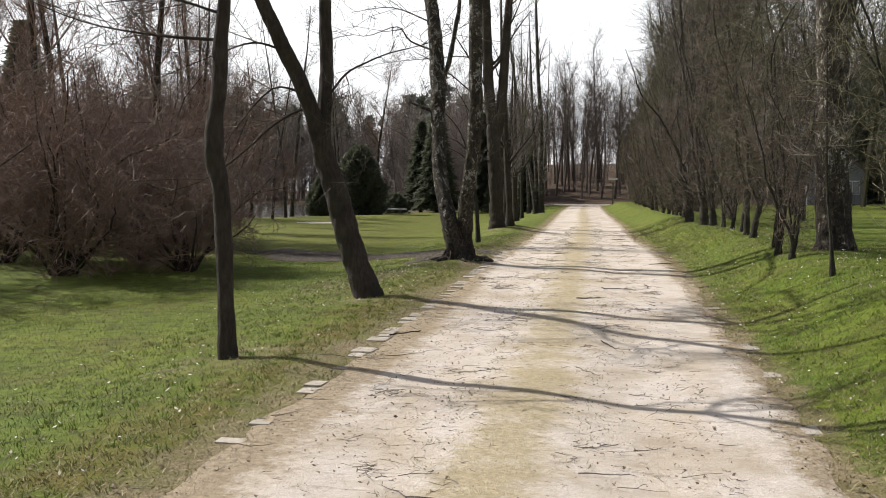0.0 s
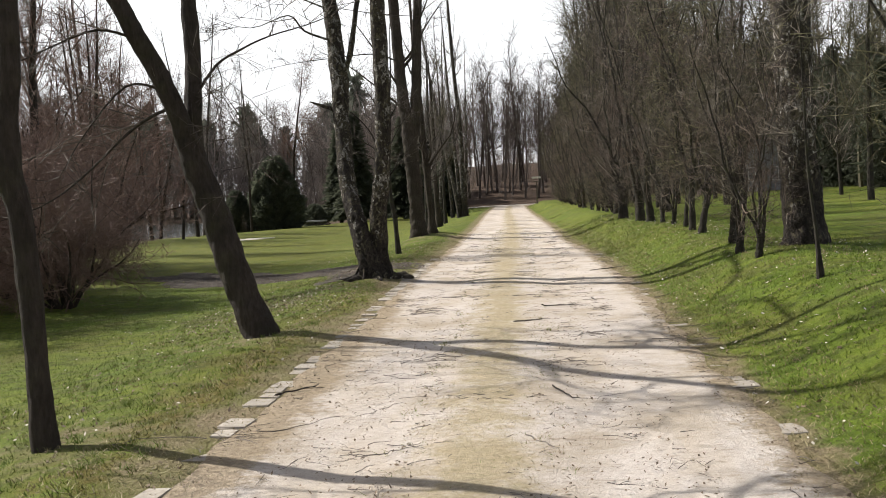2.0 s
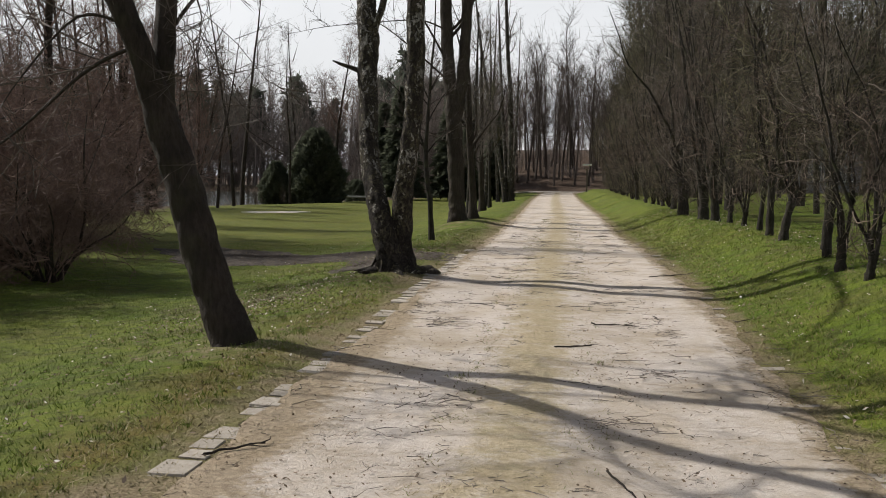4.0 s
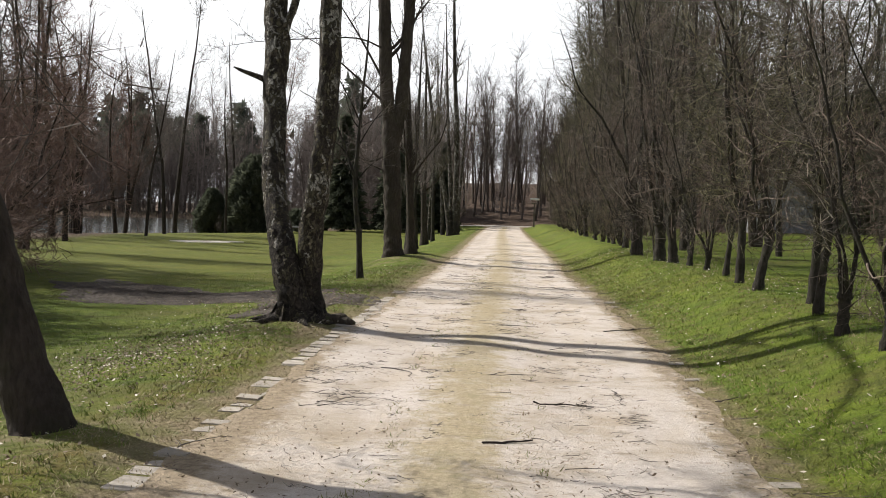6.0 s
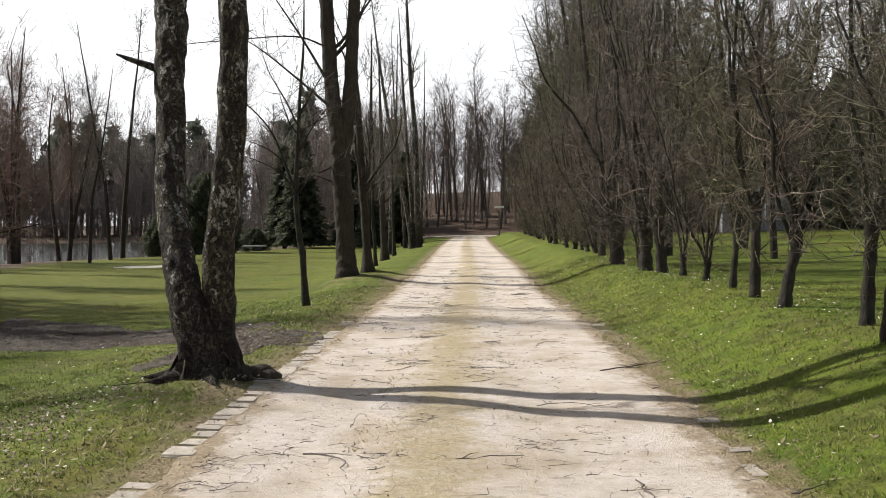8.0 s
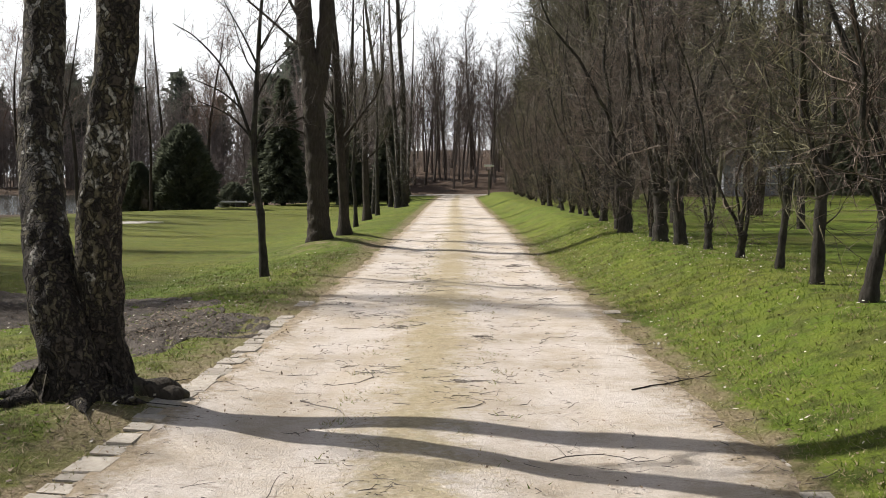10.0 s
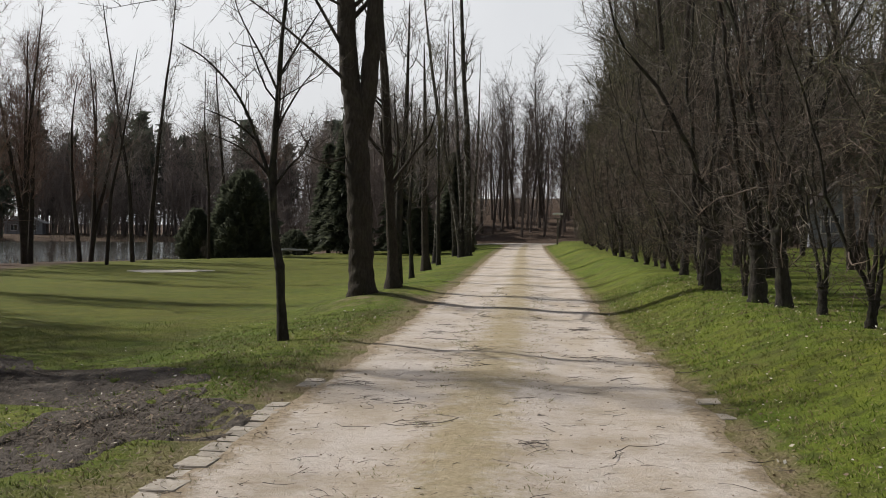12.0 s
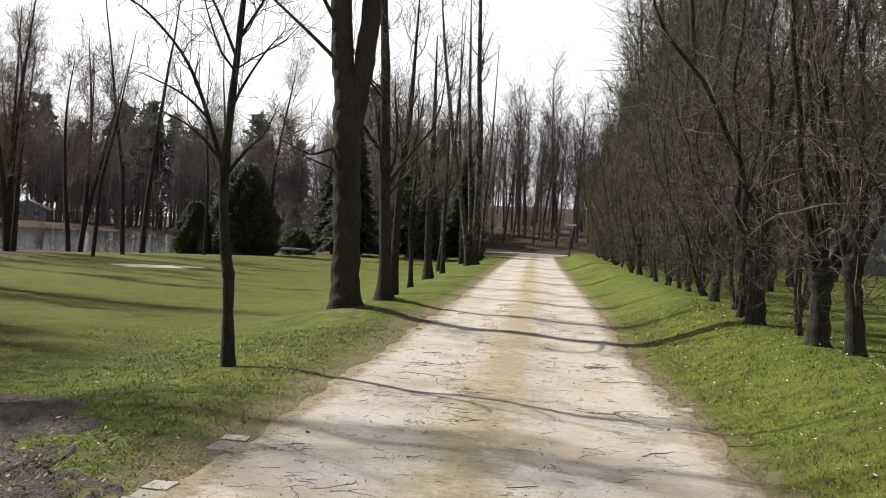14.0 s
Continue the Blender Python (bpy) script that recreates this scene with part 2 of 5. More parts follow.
GROUND = ground_material()
PATH_MAT = path_material()
STONE = plain("granite_setts", (0.30, 0.265, 0.215), (0.56, 0.50, 0.43), 16, 0.85, 0.8, 0.01, True)
SOIL = plain("dark_mulch", (0.045, 0.036, 0.029), (0.14, 0.115, 0.093), 14, 0.95, 1.0, 0.05)
SAND = plain("pale_sand", (0.55, 0.5, 0.42), (0.68, 0.63, 0.55), 6)
ROAD = plain("pale_road", (0.34, 0.31, 0.27), (0.48, 0.44, 0.39), 3)
WALL = plain("grey_render", (0.24, 0.25, 0.27), (0.31, 0.32, 0.34), 2)
ROOF = plain("roof_tiles", (0.10, 0.085, 0.085), (0.17, 0.14, 0.13), 5)
WOOD = plain("weathered_wood", (0.10, 0.085, 0.07), (0.21, 0.185, 0.16), 12)
WHITE = plain("white_paint", (0.72, 0.72, 0.70), (0.8, 0.8, 0.79), 10)
SLAB = plain("stone_slab", (0.33, 0.33, 0.34), (0.46, 0.46, 0.47), 6)
DARK = plain("dark_fence_and_seat_shade", (0.04, 0.036, 0.032), (0.08, 0.07, 0.062), 4)
GLASS = Nodes("window_glass", 0.08, 0.6).done((0.03, 0.035, 0.04))


def water_material():
    m = Nodes("pond_water", 0.12, 0.5)
    v = m.coords("Object")
    return m.done((0.02, 0.025, 0.02), m.noise(v, 2.2, 4), 1.0, 0.1)


def blade_material(name, a, b, c):
    m = Nodes(name, 0.7, 0.3)
    r = m.island()
    k = m.mix(r, a, b)
    k = m.mix(m.span(m.noise(m.coords("Object"), 1.4, 4), 0.5, 0.68, 0, 0.8), k, c)
    m.b.inputs["Transmission Weight"].default_value = 0.0
    m.b.inputs["Subsurface Weight"].default_value = 0.0
    return m.done(k)


WATER = water_material()
GRASS = blade_material("grass_blades", (0.07, 0.12, 0.011), (0.15, 0.195, 0.02), (0.15, 0.135, 0.033))
STRAW = blade_material("dry_blades", (0.22, 0.18, 0.09), (0.36, 0.30, 0.17), (0.13, 0.15, 0.045))
LEAF = blade_material("dead_leaves", (0.085, 0.058, 0.036), (0.24, 0.175, 0.115), (0.15, 0.115, 0.085))
PALE_LEAF = blade_material("pale_leaves", (0.38, 0.34, 0.27), (0.68, 0.64, 0.57), (0.5, 0.42, 0.3))
REED = blade_material("dry_reeds", (0.20, 0.155, 0.09), (0.34, 0.27, 0.17), (0.15, 0.12, 0.07))


# ---- geometry helpers ----
def mesh_of(name, verts, tris, mat, smooth=False, attrs=None):
    """A mesh from arrays of corners and triangles."""
    verts, tris = np.asarray(verts, np.float32).reshape(-1, 3), np.asarray(tris, np.int32).reshape(-1, 3)
    me = bpy.data.meshes.new(name)
    me.vertices.add(len(verts))
    me.vertices.foreach_set("co", verts.ravel())
    me.loops.add(tris.size)
    me.loops.foreach_set("vertex_index", tris.ravel())
    me.polygons.add(len(tris))
    me.polygons.foreach_set("loop_start", np.arange(0, tris.size, 3, dtype=np.int32))
    me.polygons.foreach_set("use_smooth", np.full(len(tris), smooth))
    for key, values in (attrs or {}).items():
        me.attributes.new(key, "FLOAT", "POINT").data.foreach_set("value", np.asarray(values, np.float32))
    me.update(calc_edges=True)
    me.materials.append(mat)
    return me


class Soup:
    """Collects triangles of many pieces into one mesh."""

    def __init__(self):
        self.v, self.t, self.n = [], [], 0

    def put(self, v, t):
        self.v.append(np.asarray(v, float))
        self.t.append(np.asarray(t, int) + self.n)
        self.n += len(v)

    def tube(self, pts, radii, sides=6):
        pts = np.asarray(pts, float)
        k = len(pts)
        tan = np.gradient(pts, axis=0)
        tan /= np.linalg.norm(tan, axis=1)[:, None] + 1e-9
        ref = np.array((0.13, 0.98, 0.1)) if abs(tan[0][1]) < 0.8 else np.array((0.98, 0.1, 0.1))
        a = np.cross(tan, ref)
        a /= np.linalg.norm(a, axis=1)[:, None]
        b = np.cross(tan, a)
        ang = np.arange(sides) * 2 * math.pi / sides
        ring = np.cos(ang)[None, :, None] * a[:, None] + np.sin(ang)[None, :, None] * b[:, None]
        v = (pts[:, None] + ring * np.asarray(radii)[:, None, None]).reshape(-1, 3)
        i = np.arange(k - 1)[:, None] * sides
        j = np.arange(sides)[None]
        j2 = (j + 1) % sides
        q = np.stack((i + j, i + j2, i + sides + j2, i + sides + j), -1).reshape(-1, 4)
        self.put(v, np.concatenate((q[:, [0, 1, 2]], q[:, [0, 2, 3]])))

    def twigs(self, p, mid, tip, r):
        """Many bent twigs at once: foot, knee and tip of each, and its radius."""
        m = len(p)
        if not m:
            return
        d = tip - p
        d /= np.linalg.norm(d, axis=1)[:, None] + 1e-9
        a = np.cross(d, np.array((0.31, 0.22, 0.92)))
        a /= np.linalg.norm(a, axis=1)[:, None] + 1e-9
        b = np.cross(d, a)
        v = np.empty((m, 7, 3))
        for s in range(3):
            o = (math.cos(s * 2.0944) * a + math.sin(s * 2.0944) * b) * np.asarray(r)[:, None]
            v[:, s], v[:, 3 + s] = p + o, mid + o * 0.7
        v[:, 6] = tip
        f = np.array([(0, 1, 4), (0, 4, 3), (1, 2, 5), (1, 5, 4), (2, 0, 3), (2, 3, 5), (3, 4, 6), (4, 5, 6), (5, 3, 6)])
        self.put(v.reshape(-1, 3), (f[None] + np.arange(m)[:, None, None] * 7).reshape(-1, 3))

    def spikes(self, p, tip, r):
        """Many straight fine twigs at once."""
        m = len(p)
        d = tip - p
        a = np.cross(d, np.array((0.31, 0.22, 0.92)))
        a /= np.linalg.norm(a, axis=1)[:, None] + 1e-9
        b = np.cross(d, a)
        b /= np.linalg.norm(b, axis=1)[:, None] + 1e-9
        v = np.empty((m, 4, 3))
        for s in range(3):
            v[:, s] = p + (math.cos(s * 2.0944) * a + math.sin(s * 2.0944) * b) * np.asarray(r)[:, None]
        v[:, 3] = tip
        self.put(v.reshape(-1, 3), (np.array([(0, 1, 3), (1, 2, 3), (2, 0, 3)])[None] + np.arange(m)[:, None, None] * 4).reshape(-1, 3))

    def arrays(self):
        return np.concatenate(self.v), np.concatenate(self.t)

    def mesh(self, name, mat, smooth=True, origin=(0, 0, 0)):
        v, t = self.arrays()
        return mesh_of(name, v - np.asarray(origin), t, mat, smooth)


def part(name, me, parent, label=""):
    ob = new(name, me)
    ob.parent = parent
    if label:
        ob["label"] = label
    return ob


def thing(name, place, label, category, group="", kind=""):
    ob = new(name)
    ob.empty_display_size = 0.2
    ob.location = place
    return tagged(ob, label, category, group, kind)


def unit(v):
    return v / (np.linalg.norm(v) + 1e-9)


def limb(rng, p, d, length, r0, r1=None, k=5, wander=0.18, up=0.08):
    """A wandering branch: its points and radii."""
    p, d = np.array(p, float), unit(np.array(d, float))
    pts = [p]
    for _ in range(k - 1):
        d = unit(d + rng.normal(0, wander, 3) + np.array((0, 0, up)))
        p = p + d * length / (k - 1)
        pts.append(p)
    return np.array(pts), np.linspace(r0, r0 * 0.2 if r1 is None else r1, k)


def along(pts, radii, t):
    """Place, direction and radius at the fraction t of a branch."""
    x = t * (len(pts) - 1)
    i = min(int(x), len(pts) - 2)
    return pts[i] + (pts[i + 1] - pts[i]) * (x - i), unit(pts[i + 1] - pts[i]), radii[i] + (radii[i + 1] - radii[i]) * (x - i)


def sprout(rng, parents, count, length, lo=0.25, hi=0.98, angle=0.9, ratio=0.5, k=5, wander=0.18, up=0.08, taper=0.5, min_z=-9):
    """Side branches on every parent branch."""
    made = []
    for pts, radii in parents:
        for _ in range(rng.poisson(count)):
            t = lo + (hi - lo) * rng.random()
            p, d, r = along(pts, radii, t)
            if p[2] < min_z:
                continue
            side = unit(np.cross(d, rng.normal(0, 1, 3)))
            made.append(limb(rng, p, d * math.cos(angle) + side * math.sin(angle) * rng.uniform(0.7, 1.3),
                             length * rng.uniform(0.55, 1.35) * (1 - taper * t), r * ratio * rng.uniform(0.6, 1.1), k=k, wander=wander, up=up))
    return made


def twig_cloud(rng, soup, parents, per_m, length, r, up=0.15, lo=0.1, spread=0.8, fork=0):
    """Fine twigs all along the branches."""
    foot, way = [], []
    for pts, radii in parents:
        size = np.linalg.norm(pts[-1] - pts[0])
        for t in lo + (1 - lo) * rng.random(rng.poisson(per_m * size)):
            p, d, _ = along(pts, radii, t)
            foot.append(p)
            way.append(d)
    if not foot:
        return
    foot, way = np.array(foot), np.array(way)
    m = len(foot)
    d = way * 0.6 + rng.normal(0, spread, (m, 3)) + np.array((0, 0, up))
    d /= np.linalg.norm(d, axis=1)[:, None]
    size = length * rng.uniform(0.4, 1.4, m)[:, None]
    mid = foot + d * size * 0.5
    tip = mid + (d + rng.normal(0, 0.3, (m, 3)) + np.array((0, 0, up))) * size * 0.5
    if fork:
        soup.spikes(foot, tip, r * rng.uniform(0.6, 1.3, m))
        for _ in range(fork):
            t = rng.uniform(0.2, 0.9, (m, 1))
            q = foot + (tip - foot) * t
            soup.spikes(q, q + (d * 0.5 + rng.normal(0, spread * 0.7, (m, 3)) + np.array((0, 0, up))) * size * 0.6, r * rng.uniform(0.5, 1.0, m))
    else:
        soup.twigs(foot, mid, tip, r * rng.uniform(0.6, 1.3, m))


def smooth_line(points, steps=4):
    """A rounded line of (x, y, z, radius) through the given ones."""
    q = np.array(points, float)
    e = np.vstack((2 * q[0] - q[1], q, 2 * q[-1] - q[-2]))
    out = []
    for i in range(1, len(e) - 2):
        for s in np.arange(steps) / steps:
            a, b, c, d = e[i - 1], e[i], e[i + 1], e[i + 2]
            out.append(0.5 * (2 * b + (c - a) * s + (2 * a - 5 * b + 4 * c - d) * s * s + (3 * b - a - 3 * c + d) * s ** 3))
    out.append(q[-1])
    out = np.array(out)
    return out[:, :3], np.maximum(out[:, 3], 0.003)


# ---- the lie of the land ----
def centre(y):
    return np.interp(y, (-60, 10, 16, 26, 33, 42, 50, 75, 95, 120, 400), (-0.2, -0.2, -0.3, -0.52, -0.65, -0.85, -1.1, -2.0, -2.6, -3.2, -3.2))


def half_left(y):
    """From the middle of the drive to its left kerb."""
    return np.interp(y, (-60, 10, 17, 24, 400), (1.92, 1.9, 1.8, 1.75, 1.74))


def half_right(y):
    return np.interp(y, (-60, 24, 28, 34, 400), (2.04, 2.03, 1.93, 1.68, 1.68))


def ease(x, a, b):
    t = np.clip((x - a) / (b - a), 0, 1)
    return t * t * (3 - 2 * t)


MOUNDS = [(-2.9, 20.4, 0.10, 0.8), (-3.95, 38.2, 0.26, 1.1), (-3.9, 41.8, 0.2, 0.9), (4.0, 17.3, 0.06, 0.7)]


def wobble(x, y):
    return (np.sin(x * 0.9 + 1.3 * np.sin(y * 0.37)) * np.sin(y * 0.71 + 0.8 * np.sin(x * 0.53)) * 0.5
            + np.sin(x * 2.3 + y * 1.1) * np.sin(y * 2.9 - x * 0.7) * 0.22)


def land(x, y):
    """Height of the ground."""
    x, y = np.asarray(x, float), np.asarray(y, float)
    zp = np.interp(y, (-60, 7, 14, 20, 400), (-0.2, -0.2, -0.09, 0.0, 0.0))
    d = x - centre(y)
    left = np.interp(-d - half_left(y) + 1.74, (1.7, 2.3, 3.1, 4.0, 5.5, 8.0, 30), (0, 0.03, -0.06, -0.22, -0.42, -0.52, -0.52))
    left = left * np.interp(y, (-60, 4, 112, 121), (1.0, 1.0, 1.0, 0.3))
    right = ease(d - half_right(y), -0.05, np.interp(y, (16, 24), (2.05, 1.75))) * (0.53 - zp) * np.interp(y, (108, 120), (1, 0.1)) + np.clip((d - 5) * 0.03, 0, 0.62) * ease(y, -20, 25)
    z = zp + np.where(d < 0, left, right)
    for mx, my, h, r in MOUNDS:
        z = z + h * np.exp(-((x - mx) ** 2 + (y - my) ** 2) / (r * r))
    z = z + wobble(x, y) * 0.035 * ease(np.abs(d), 1.9, 4.5)
    z = z + np.clip((y - 128) * 0.12, 0, 6.2) * np.clip(1 + (x + 16) / 14, 0, 1)
    pond = ((x + 53) / 30) ** 2 + ((y - 110) / 48) ** 2
    return z - 1.3 * (1 - ease(pond, 0.82, 1.1)) - 0.32 * (1 - ease(pond, 0.95, 1.7))


def land_z(x, y):
    return float(land(x, y))


def grid_mesh(name, xs, ys, zfun, mat, attrs=None):
    gx, gy = np.meshgrid(xs, ys)
    v = np.stack((gx, gy, zfun(gx, gy)), -1).reshape(-1, 3)
    nx, ny = len(xs), len(ys)
    i = (np.arange(ny - 1)[:, None] * nx + np.arange(nx - 1)[None]).ravel()
    t = np.concatenate((np.stack((i, i + 1, i + nx + 1), -1), np.stack((i, i + nx + 1, i + nx), -1)))
    return mesh_of(name, v, t, mat, True, {k: f(gx, gy).ravel() for k, f in (attrs or {}).items()})


def graded(*spans):
    out = [np.arange(a, b, s) for a, b, s in spans]
    return np.append(np.concatenate(out), spans[-1][1])


def lawn_shade(x, y):
    """The olive lawn away from the drive, darkened in colour for the trees' shade."""
    return ease(centre(y) - x, 4.5, 8.5) * ease(y, 25, 35)


def worn(x, y):
    d = x - centre(y)
    near = np.where(d < 0, 0.85 * (1 - ease(-d - half_left(y), 0.0, 0.65)), 0.9 * (1 - ease(d - half_right(y), -0.05, 0.42)))
    roots = 0.35 * sum(np.exp(-((x - a) ** 2 / 0.35 + (y - b) ** 2 / 1.6)) for a, b in ((-2.7, 22.6), (-2.85, 24.6), (-2.9, 26.4))) + sum(np.exp(-((x - a) ** 2 + (y - b) ** 2) / 1.6) for a, b in ((-3.4, 9.2), (-3.2, 14.5), (-2.9, 20.2), (-3.8, 37.5)))
    return np.clip(near + roots * 0.55, 0, 1.2)


def verge(x, y):
    """The mossy, brownish shoulder between lawn and drive."""
    d = centre(y) - x - half_left(y)
    return np.exp(-((d - 0.55) / 0.5) ** 2) * (1 - ease(y, 15, 21))


def litter(x, y):
    far = ease(y, 126, 130) + ease(-x, 12, 20) * ease(y, 98, 106)
    edge = ease(x, 7, 13) * ease(y, 60, 78) + (1 - ease(x + 0.12 * (y - 62), -27, -20)) * ease(y, 50, 60) * 0.9
    return np.clip(far + edge, 0, 1)


ground = tagged(new("ground", grid_mesh("ground", graded((-900, -120, 65), (-120, -30, 5), (-30, -10, 0.8), (-10, 8, 0.16), (8, 40, 1.0), (40, 120, 8), (120, 900, 65)),
                graded((-300, -20, 20), (-20, -2, 1.0), (-2, 36, 0.2), (36, 130, 0.8), (130, 200, 5), (200, 1500, 100)),
                lambda x, y: land(x, y) - 0.03 * (np.abs(x - centre(y)) < 1.45), GROUND, {"worn": worn, "litter": litter, "lawn_shade": lawn_shade, "verge": verge})),
                "spring lawn with worn grass verges and leaf litter", "ground", kind="structure")


# the drive, with two pale wheel tracks and a grassy middle
def path_mesh():
    us = np.linspace(-1, 1, 37)
    ys = graded((-30, -4, 1.0), (-4, 40, 0.22), (40, 121.5, 0.7))
    u, y = np.meshgrid(us, ys)
    edge_l = half_left(y) + 0.05 * np.sin(y * 1.7) * np.sin(y * 0.63 + 1) + 0.03 * np.sin(y * 5.1)
    edge_r = half_right(y) + 0.06 * np.sin(y * 1.3 + 2) * np.sin(y * 0.71) + 0.04 * np.sin(y * 4.3)
    flare = np.interp(y, (112, 121), (0, 1.8))
    d = np.where(u < 0, u * (edge_l + flare), u * (edge_r + flare))
    x = centre(y) + d
    z = land(x, y) + 0.012 - 0.018 * np.exp(-((np.abs(d) - 0.85) / 0.35) ** 2) + 0.012 * np.exp(-(d / 0.4) ** 2) - 0.03 * (np.abs(u) > 0.99) + 0.006 * wobble(x * 3, y * 3)
    n, m = u.shape
    i = (np.arange(n - 1)[:, None] * m + np.arange(m - 1)[None]).ravel()
    t = np.concatenate((np.stack((i, i + 1, i + m + 1), -1), np.stack((i, i + m + 1, i + m), -1)))
    thatch = 1.0 * np.exp(-((d + 0.05) / 0.42) ** 2)
    edge = 1.1 * ease(np.abs(d) / np.where(d < 0, half_left(y), half_right(y)), 0.72, 1.0)
    edge = edge + np.where(d < 0, 0.75 * ease(-d, 0.95, 1.6) * (1 - ease(y, 14, 19)), 0)
    return mesh_of("path", np.stack((x, y, z), -1), t, PATH_MAT, True, {"thatch": thatch.ravel(), "edge": edge.ravel()})


path = tagged(new("path", path_mesh()), "pale sandy gravel drive with a grassy middle strip", "path", kind="structure")
road = tagged(new("road", grid_mesh("road", graded((-11, 60, 1.5)), np.array((120.6, 122, 124, 126, 127.2)), lambda x, y: land(x, y) + 0.03, ROAD)),
              "pale gravel road crossing the end of the drive", "road", kind="structure")
pond_v = [(-53 + 33 * math.cos(a), 110 + 52 * math.sin(a), -0.95) for a in np.arange(64) * math.pi / 32]
pond = tagged(new("water", mesh_of("water", [(-53, 110, -0.95)] + pond_v, [(0, 1 + i, 1 + (i + 1) % 64) for i in range(64)], WATER)),
              "still pond reflecting the bright sky", "pond", kind="structure")


# ---- trees beside the drive ----
def tree(name, label, stems, bark_mat, twig_mat, seed, branches=(), limbs=5, limb_len=2.2, from_z=2.5, subs=4, twig_m=7, twig_len=0.55, twig_r=0.006,
         sides=10, group="", flare=1.0, roots=0, up=0.1, category="tree", rough=0.0, sub_ratio=0.5):
    """A bare tree from its stems, lines of (x, y, z, radius) in the place, with branches and twigs grown on them."""
    rng = np.random.default_rng(seed)
    x0, y0 = stems[0][0][0], stems[0][0][1]
    base = np.array((x0, y0, land_z(x0, y0) - 0.03))
    root = thing(name, base, label, category, group)
    lines = [smooth_line([(x - base[0], y - base[1], z - base[2], r) for x, y, z, r in s], 14 if rough else 4) for s in stems]
    for i, (pts, radii) in enumerate(lines):
        soup = Soup()
        if i == 0 or stems[i][0][2] < 0.5:
            low = pts[:, 2] < 0.5
            radii = radii * np.where(low, 1 + flare * 0.55 * np.clip((0.5 - pts[:, 2]) / 0.5, 0, 1) ** 2, 1)
            pts = np.vstack((pts[0] - (0, 0, 0.25), pts))
            radii = np.append(radii[0] * 1.1, radii)
        soup.tube(pts, radii, sides)
        v, t = soup.arrays()
        swell = 1 + 0.05 * np.sin(v[:, 2] * 7 + v[:, 0] * 9) + 0.03 * np.sin(v[:, 2] * 17 + v[:, 1] * 23)
        axis = np.stack([np.interp(v[:, 2], pts[:, 2], pts[:, c]) for c in (0, 1)], -1)
        if rough:
            ridge = np.array([noise.noise(Vector((p[0] * 16, p[1] * 16, p[2] * 3.2))) + 0.6 * noise.noise(Vector((p[0] * 34, p[1] * 34, p[2] * 9))) for p in v])
            swell = swell + rough * np.clip(ridge, -0.5, 0.4)
        v[:, :2] = axis + (v[:, :2] - axis) * swell[:, None]
        part("trunk" if i == 0 else "stem", mesh_of("trunk", v, t, bark_mat, True), root)
        lines[i] = (pts, radii)
    if roots:
        r0 = stems[0][0][3]
        for i in range(roots):
            a = i * 6.283 / roots + rng.uniform(-0.4, 0.4)
            d = np.array((math.cos(a), math.sin(a), 0))
            q = [(*(d * r0 * 0.5), 0.32, r0 * 0.4), (*(d * r0 * 1.25), 0.10, r0 * 0.34), (*(d * (r0 * 2.1 + 0.1)), 0.0, r0 * 0.2), (*(d * (r0 * 3 + 0.2)), -0.1, r0 * 0.08)]
            soup = Soup()
            soup.tube(*smooth_line(q, 3), 7)
            part("root", soup.mesh("root", bark_mat), root)
    first = []
    for b in branches:
        first.append(smooth_line([(x - base[0], y - base[1], z - base[2], r) for x, y, z, r in b]))
    own = list(first)
    tall = [(p[p[:, 2] > from_z - 0.5], r[p[:, 2] > from_z - 0.5]) for p, r in lines]
    tall = [(p, r) for p, r in tall if len(p) > 2]
    grown = sprout(rng, tall, limbs, limb_len, lo=0.05, angle=0.95, ratio=0.42, k=6, wander=0.16, up=up, min_z=from_z)
    for pts, radii in own + grown:
        soup = Soup()
        soup.tube(pts, radii, 5)
        part("branch", soup.mesh("branch", bark_mat), root)
    second = sprout(rng, own + grown, subs, limb_len * 0.5, lo=0.2, angle=0.8, ratio=sub_ratio, k=4, wander=0.2, up=up)
    soup = Soup()
    for pts, radii in second:
        soup.tube(pts, np.maximum(radii, 0.004), 4)
    twig_cloud(rng, soup, own + grown + second, twig_m, twig_len, twig_r, up=up, fork=2)
    if soup.n:
        tagged(part("crown", soup.mesh("crown", twig_mat, False), root), kind="stuff")
    return root


